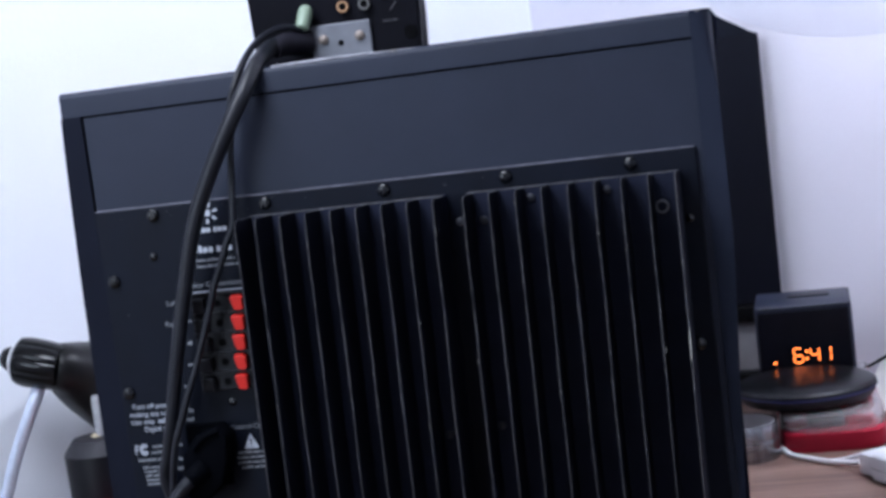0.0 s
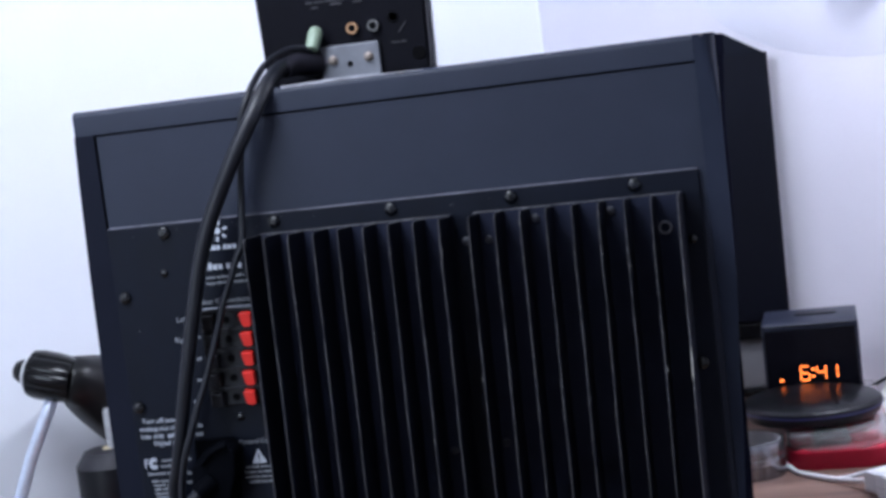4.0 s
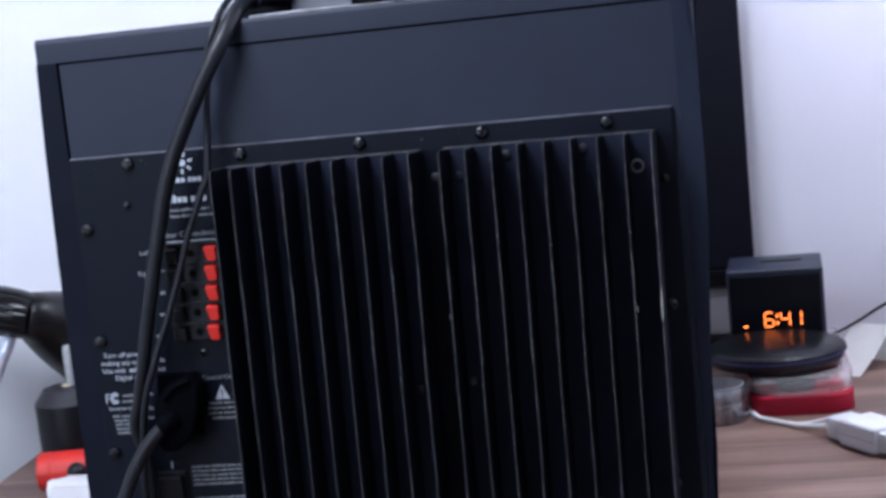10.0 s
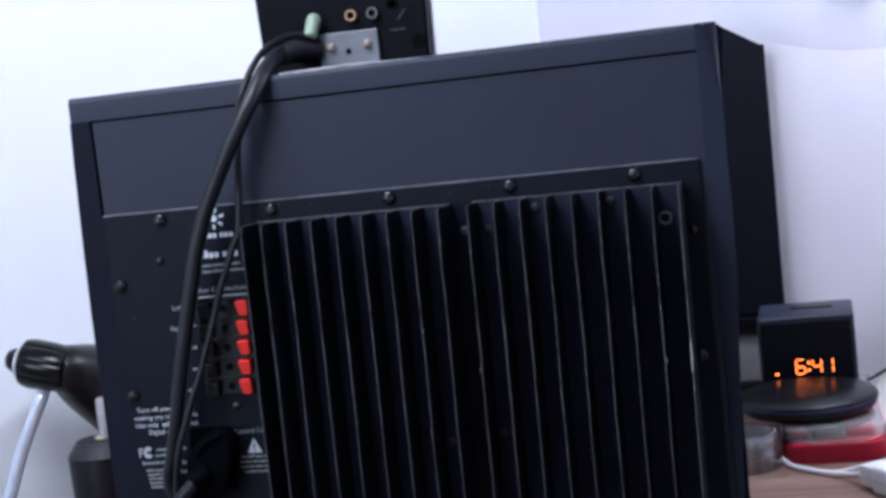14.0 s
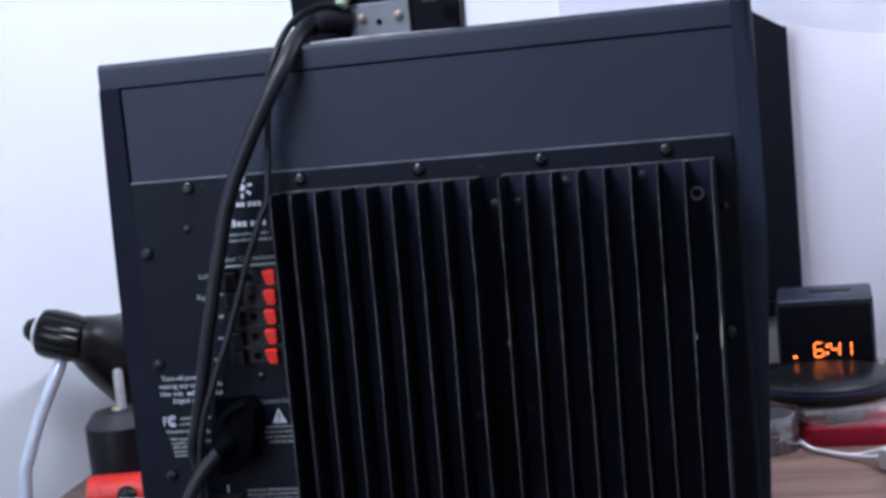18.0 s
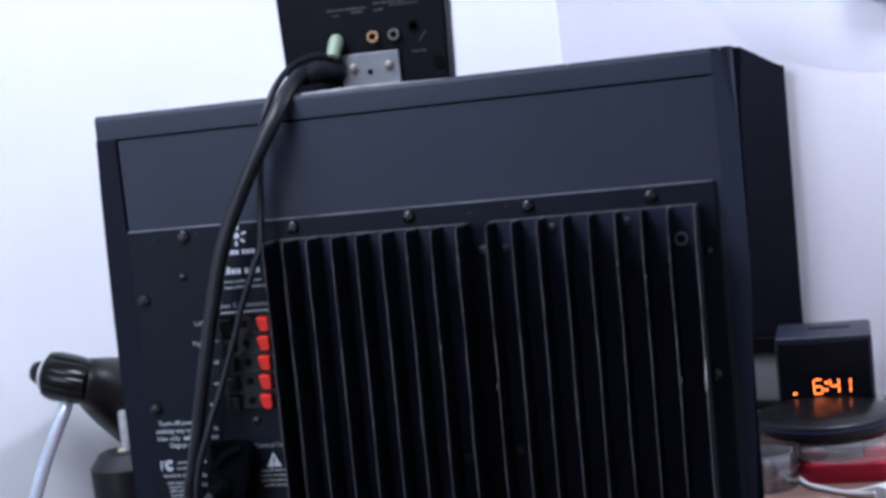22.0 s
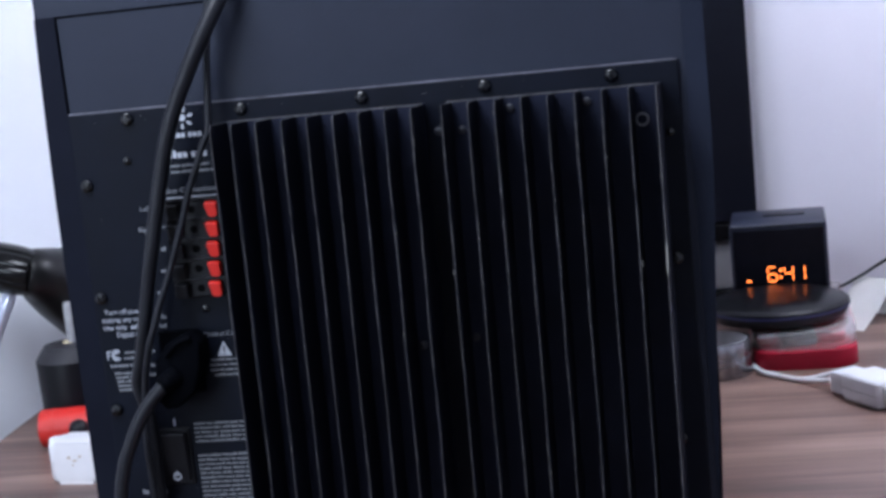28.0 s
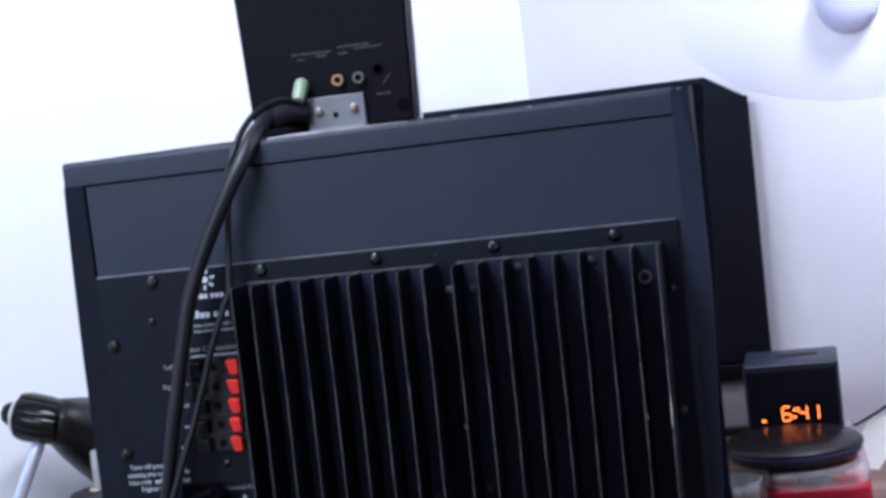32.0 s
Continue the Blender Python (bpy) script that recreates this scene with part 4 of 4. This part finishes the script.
repeat("lid", lid_me, tray, Matrix(), "clear plastic lid").visible_shadow = False
part("contents", rounded_rect_bm(0.015, 0.012, 0.10, 0.0182, 0.0240, 0.005, 0.002), mat("grey_contents", (0.085, 0.105, 0.11), 0.4, var=0.3), tray, "dark grey contents under the lid", True, pose(-0.004, 0, 0))
part("insert", rounded_rect_bm(0.013, 0.016, 0.18, 0.0182, 0.0255, 0.005, 0.002), REDBOX, tray, "red insert under the lid", True, pose(0.0225, 0.004, 0))
part("insert", rounded_rect_bm(0.010, 0.012, 0.12, 0.0182, 0.0250, 0.004, 0.002), REDBOX, tray, "red insert under the lid", True, pose(-0.0310, 0.008, 0))
part("floor_card", rounded_rect_bm(0.040, 0.006, 0.20, 0.0166, 0.0176, 0.016, 0.0003), REDBOX, tray, "red card lining")

pad = thing("charging_pad", pose(0.2290, 0.583, 0.0340), "round black wireless charging pad lying on the red case", "charging pad")
part("body", lathe_bm([(0.050, 0.0), (0.0575, 0.0012), (0.0610, 0.005), (0.0630, 0.0105), (0.0625, 0.0140), (0.0605, 0.0156)], 80), PLASTIC, pad, "", True)
part("top_disc", lathe_bm([(0.0605, 0.0156), (0.0595, 0.0162), (0.02, 0.0162)], 80), mat("pad_top_plastic", (0.0060, 0.0063, 0.0080), 0.3, var=0.3, vscale=30, rvar=0.05, spec=0.2), pad, "glossy black top", True)
part("blue_rim", lathe_bm([(0.0628, 0.0094), (0.0634, 0.0104), (0.0630, 0.0114)], 80, closed=True), mat("blue_rim_plastic", (0.006, 0.010, 0.075), 0.5), pad, "dark blue rim line", True)

# clock, its face turned to the viewer
clk = thing("alarm_clock", Matrix.Translation((0.1895, 0.654, 0.0327)) @ Matrix.Rotation(radians(-2.5), 4, "Z"), "black cube alarm clock with orange digits on the red case", "clock")
CW, CH, CD = 0.0902, 0.0737, 0.086
part("case", box_bm(0, CW, 0.002, CD, 0, CH, 0.0028, 3), mat("dark_clock_case", (0.024, 0.028, 0.048), 0.38, var=0.2, vscale=30, bump=0.1, bscale=700, spec=0.2), clk, "black case", True)
part("face", box_bm(0.0026, CW - 0.0026, 0.0002, 0.003, 0.0026, CH - 0.0050, 0.0012), PIANO, clk, "dark glossy face")
# a pale tube paints the highlight along the front top edge
part("front_rim", tube_bm([(0.003, 0.0022, CH - 0.0012), (CW / 2, 0.0022, CH - 0.0012), (CW - 0.003, 0.0022, CH - 0.0012)], 0.0011, 8, 3), mat("clock_edge_highlight", (0.085, 0.09, 0.11), 0.4), clk, "pale strip painting the front edge's highlight", True)
part("top_button", rounded_rect_bm(0.02, 0.0, 0.014, CH - 0.0006, CH + 0.0008, 0.005, 0.0004), PLASTIC, clk, "", True, pose(CW / 2 + 0.006, 0.045, 0))


def segment(parent, x, z, dx, dz, t=0.0019):
    bm = prism_bm([(x - dx / 2 - (t / 2 if dz < dx else 0), z - (0 if dz < dx else dz / 2)), (x - dx / 2, z - max(dz / 2, 0)), (x + dx / 2, z - dz / 2), (x + dx / 2 + (t / 2 if dz < dx else 0), z - (0 if dz < dx else dz / 2)), (x + dx / 2, z + dz / 2), (x - dx / 2, z + dz / 2)], -0.0002, 0.0003) if dz < dx else prism_bm([(x - dx / 2, z - dz / 2), (x, z - dz / 2 - t / 2), (x + dx / 2, z - dz / 2), (x + dx / 2, z + dz / 2), (x, z + dz / 2 + t / 2), (x - dx / 2, z + dz / 2)], -0.0002, 0.0003)
    return part("segment", bm, DIGIT, parent)


SEGS = {"6": "acdefg", "4": "bcfg", "1": "bc"}
DW, DH, ST = 0.0080, 0.0136, 0.00085
disp = part("display", box_bm(0.0285, 0.0745, -0.00005, 0.0004, 0.0155, 0.0375), PIANO, clk, "dark display window")
for ch, x in (("6", 0.0375), ("4", 0.0528), ("1", 0.0635)):
    for s in SEGS[ch]:
        h = DH / 2
        cx, cz, horiz = {"a": (0, h, 1), "g": (0, 0, 1), "d": (0, -h, 1), "b": (DW / 2, h / 2, 0), "c": (DW / 2, -h / 2, 0), "f": (-DW / 2, h / 2, 0), "e": (-DW / 2, -h / 2, 0)}[s]
        segment(disp, x + cx, 0.0258 + cz, DW - 0.0026 if horiz else ST, ST if horiz else h - 0.0026)
for dz in (-0.0035, 0.0035):
    part("colon_dot", lathe_bm([(0.0011, 0), (0.0011, 0.0004)], 12), DIGIT, disp, m=Matrix.Translation((0.0452, 0, 0.0258 + dz)) @ FACE)
part("alarm_dot", box_bm(0.0136, 0.0172, -0.0002, 0.0003, 0.0194, 0.0206), DIGIT, disp, "small orange dash")

lead = thing("clock_lead", pose(0, 0, 0), "thin black lead rising from behind the clock to the wall", "cable")
part("cord", tube_bm([(0.250, 0.735, 0.040), (0.270, 0.72, 0.028), (0.286, 0.70, 0.030), (0.311, 0.70, 0.041), (0.348, 0.70, 0.061), (0.43, 0.655, 0.105), (0.52, 0.585, 0.135)], 0.0016, 8, 8), RUBBER, lead, smooth=True)
part("wall_plate", box_bm(-0.035, 0.035, -0.011, -0.001, 0.10, 0.17, 0.003), WHITE_PL, lead, "white socket plate", m=CORNER @ pose(0.76, 0, 0))

# white charger with its lead
ang = math.atan2(-0.066, 0.041)
chg = thing("usb_charger", Matrix.Translation((0.2575, 0.4350, 0)) @ Matrix.Rotation(ang, 4, "Z"), "white charger block with a white lead on the desk", "charger")
part("body", box_bm(0.022, 0.068, 0.0, 0.034, 0.0005, 0.0225, 0.003, 3), GREY_WHITE, chg, "", True)
part("nose", box_bm(0.001, 0.0225, 0.004, 0.030, 0.0015, 0.0195, 0.0022, 2), GREY_WHITE, chg, "", True)
part("end_piece", box_bm(0.0675, 0.080, 0.005, 0.029, 0.0025, 0.0195, 0.002, 2), GREY_WHITE, chg, "", True)
part("seam", box_bm(0.0225, 0.0675, -0.0002, 0.0005, 0.0108, 0.0112), INK_DIM, chg)
wl = thing("white_lead", pose(0, 0, 0), "thin white lead running to the charger", "cable")
part("cord", tube_bm([(0.1990, 0.570, 0.0025), (0.2000, 0.550, 0.0025), (0.2040, 0.525, 0.0025), (0.2100, 0.5055, 0.0025), (0.222, 0.492, 0.0025), (0.238, 0.475, 0.003), (0.256, 0.455, 0.006), (0.2635, 0.4435, 0.009)], 0.0023, 10, 8), WHITE_PL, wl, smooth=True)

part("cord", tube_bm([(0.240, 0.4735, 0.003), (0.252, 0.4700, 0.005), (0.2640, 0.4600, 0.010), (0.2675, 0.4475, 0.011)], 0.0021, 10, 8), WHITE_PL, wl, smooth=True)

# folded card that stands like a tent
tent = bmesh.new()
ridge = [(0.3082, 0.708, 0.0398), (0.3428, 0.696, 0.0362)]
front = [(0.2735, 0.662, 0.0002), (0.3068, 0.642, 0.0002)]
back = [(0.3075, 0.722, 0.0002), (0.3400, 0.7035, 0.0002)]
grid = []
for i in range(17):
    t = i / 16
    a, b_, u = (front, ridge, t / 0.75) if t <= 0.75 else (ridge, back, (t - 0.75) / 0.25)
    row = []
    for k in range(5):
        p = Vector(a[0]).lerp(Vector(a[1]), k / 4).lerp(Vector(b_[0]).lerp(Vector(b_[1]), k / 4), u)
        p.z = max(p.z - 0.003 * math.sin(math.pi * u) * (1 if t <= 0.75 else -0.6), 0.0002)
        row.append(tent.verts.new(p))
    grid.append(row)
for a, b_ in zip(grid, grid[1:]):
    for k in range(4):
        tent.faces.new((a[k], a[k + 1], b_[k + 1], b_[k]))
bmesh.ops.solidify(tent, geom=tent.faces[:], thickness=0.0004)
single("folded_card", tent, PAPER, "white folded paper card standing on the desk behind the case", "paper card", smooth=True)

# ---------- left of the subwoofer ----------
cyl = thing("black_canister", pose(-0.4000, 0.462, 0), "squat black cylinder with a metal pin on the desk", "canister")
part("body", lathe_bm([(0.0295, 0.0), (0.0305, 0.001), (0.0315, 0.0650), (0.0312, 0.0662)], 48), mat("satin_black_canister", (0.0042, 0.0042, 0.0064), 0.4, var=0.2, spec=0.2), cyl, "", True)
# the lid is the body's black, coloured paler for the light on top
part("lid", lathe_bm([(0.0312, 0.0663), (0.0302, 0.0680), (0.0225, 0.0785), (0.0060, 0.0796)], 48), mat("lit_black_lid", (0.030, 0.029, 0.036), 0.55, var=0.35, vscale=60, spec=0.3), cyl, "dark lid in a black lightened for top light", True)
part("hub", lathe_bm([(0.0062, 0.0776), (0.0062, 0.0800), (0.004, 0.082)], 20), BEIGE, cyl, "beige hub", True)
part("pin", lathe_bm([(0.0046, 0.080), (0.0046, 0.1135), (0.0034, 0.1165)], 16, Matrix.Translation((0.0035, 0, 0))), mat("dull_grey_pin", (0.42, 0.42, 0.44), 0.45, metal=0.5, var=0.3, vscale=200), cyl, "grey metal pin", True)

chr_ = thing("car_charger", pose(0, 0, 0), "glossy black plug head with a chrome flexible neck", "car charger")
axis = Vector((0.070, 0.0, -0.018)).normalized()
hm = Matrix.Translation((-0.4650, 0.452, 0.1578)) @ axis.to_track_quat("Z", "Y").to_matrix().to_4x4()
part("tip", lathe_bm([(0.003, -0.0115), (0.0085, -0.0085), (0.0112, -0.003), (0.0112, 0.0012)], 28, hm), GLOSS, chr_, "", True)
part("collar", lathe_bm([(0.0140, 0.0012), (0.0158, 0.0022), (0.0158, 0.0040)], 28, hm), SILVER, chr_, "thin pale collar", True)
part("grip", lathe_bm([(0.0165, 0.0040), (0.0212, 0.0075), (0.0226, 0.014), (0.0222, 0.031), (0.0208, 0.043), (0.0190, 0.048)], 72, hm, 9, 0.055), GLOSS, chr_, "fluted black grip", True)
part("horn", tube_bm([(-0.4290, 0.452, 0.1470), (-0.4200, 0.462, 0.1430), (-0.4130, 0.495, 0.1270), (-0.4070, 0.528, 0.1140), (-0.3900, 0.545, 0.1000), (-0.3600, 0.555, 0.0900)], (0.0195, 0.0240, 0.0348, 0.0448, 0.053, 0.055), 36, 7), mat("matt_black_horn", (0.006, 0.006, 0.007), 0.36, var=0.2, spec=0.25), chr_, "flared black horn", True)
part("foot", lathe_bm([(0.03, 0.0), (0.03, 0.004), (0.012, 0.01), (0.012, 0.09)], 24, Matrix.Translation((-0.365, 0.555, 0))), GLOSS, chr_, "", True)
part("flexible_neck", tube_bm([(-0.4432, 0.4500, 0.1304), (-0.4467, 0.4490, 0.1220), (-0.4520, 0.4480, 0.1121), (-0.4605, 0.4470, 0.0956), (-0.4696, 0.4470, 0.0783), (-0.4771, 0.4460, 0.0611), (-0.4845, 0.4455, 0.0426), (-0.4905, 0.4450, 0.0229), (-0.4945, 0.445, -0.05), (-0.4935, 0.445, -0.12)], 0.0060, 12, 14, 0.025), CHROME, chr_, "ribbed chrome neck", True)

lt = thing("red_tube", Matrix.Translation((-0.4100, 0.404, 0.0168)) @ Matrix.Rotation(radians(8), 4, "Z") @ Matrix.Rotation(radians(90), 4, "Y"), "red plastic tube with a black end lying on the desk", "tube")
part("barrel", lathe_bm([(0.0150, 0.0), (0.0164, 0.001), (0.0164, 0.012), (0.0160, 0.0125), (0.0164, 0.013), (0.0164, 0.062)], 28), REDTAB, lt, "bright red barrel", True)
part("cap", lathe_bm([(0.0118, 0.062), (0.0118, 0.084), (0.010, 0.087)], 28), PLASTIC, lt, "black end", True)
button = bmesh.new()
bmesh.ops.create_uvsphere(button, u_segments=20, v_segments=12, radius=0.0085)
button.transform(Matrix.Translation((-0.0020, -0.0193, 0.0370)))
part("button", button, PLASTIC, lt, "black round button", True)
wc = thing("white_case", pose(-0.3345, 0.308, 0, 0, 0, -6), "small white rounded plastic case", "case")
part("body", rounded_rect_bm(0.025, -0.014, 0.014, 0.0, 0.0350, 0.010, 0.0055), WHITE_PL, wc, "", True)
GOLD = mat("worn_gold_print", (0.55, 0.38, 0.20), 0.5, var=0.4, vscale=600)
for x, z, w, h in ((-0.004, 0.0215, 0.0028, 0.0012), (0.001, 0.0190, 0.0036, 0.0010), (0.006, 0.0222, 0.0020, 0.0014), (-0.001, 0.0155, 0.0016, 0.0009)):
    part("worn_mark", box_bm(x - w / 2, x + w / 2, -0.0142, -0.0138, z, z + h), GOLD, wc, "faint worn gold mark")

# ---------- wall lamp ----------
lamp = thing("wall_lamp", Matrix.Translation((0.330, 0.7696, 0.464)) @ Matrix.Rotation(radians(-40), 4, "Z"), "oval white enamelled wall lamp with a round frosted bulb", "lamp")
# dome and bulb are flattened in depth to fit the camera's view
dome = lathe_bm([(max(1 - k / 24, 0.002), 0.009 * (1 - (1 - k / 24) ** 2.0)) for k in range(25)], 96)
dome.transform(Matrix.Translation((0, -0.00015, 0.000)) @ Matrix.Diagonal((0.240, 1, 0.116, 1)) @ FACE)
part("shade", dome, LAMP_WHITE, lamp, "white satin dome", True)
knob = bmesh.new()
bmesh.ops.create_uvsphere(knob, u_segments=32, v_segments=20, radius=0.0365)
knob.transform(Matrix.Translation((0.006, -0.013, -0.013)) @ Matrix.Diagonal((1.04, 0.42, 0.98, 1)))
part("bulb", knob, BULB, lamp, "round frosted bulb", True)
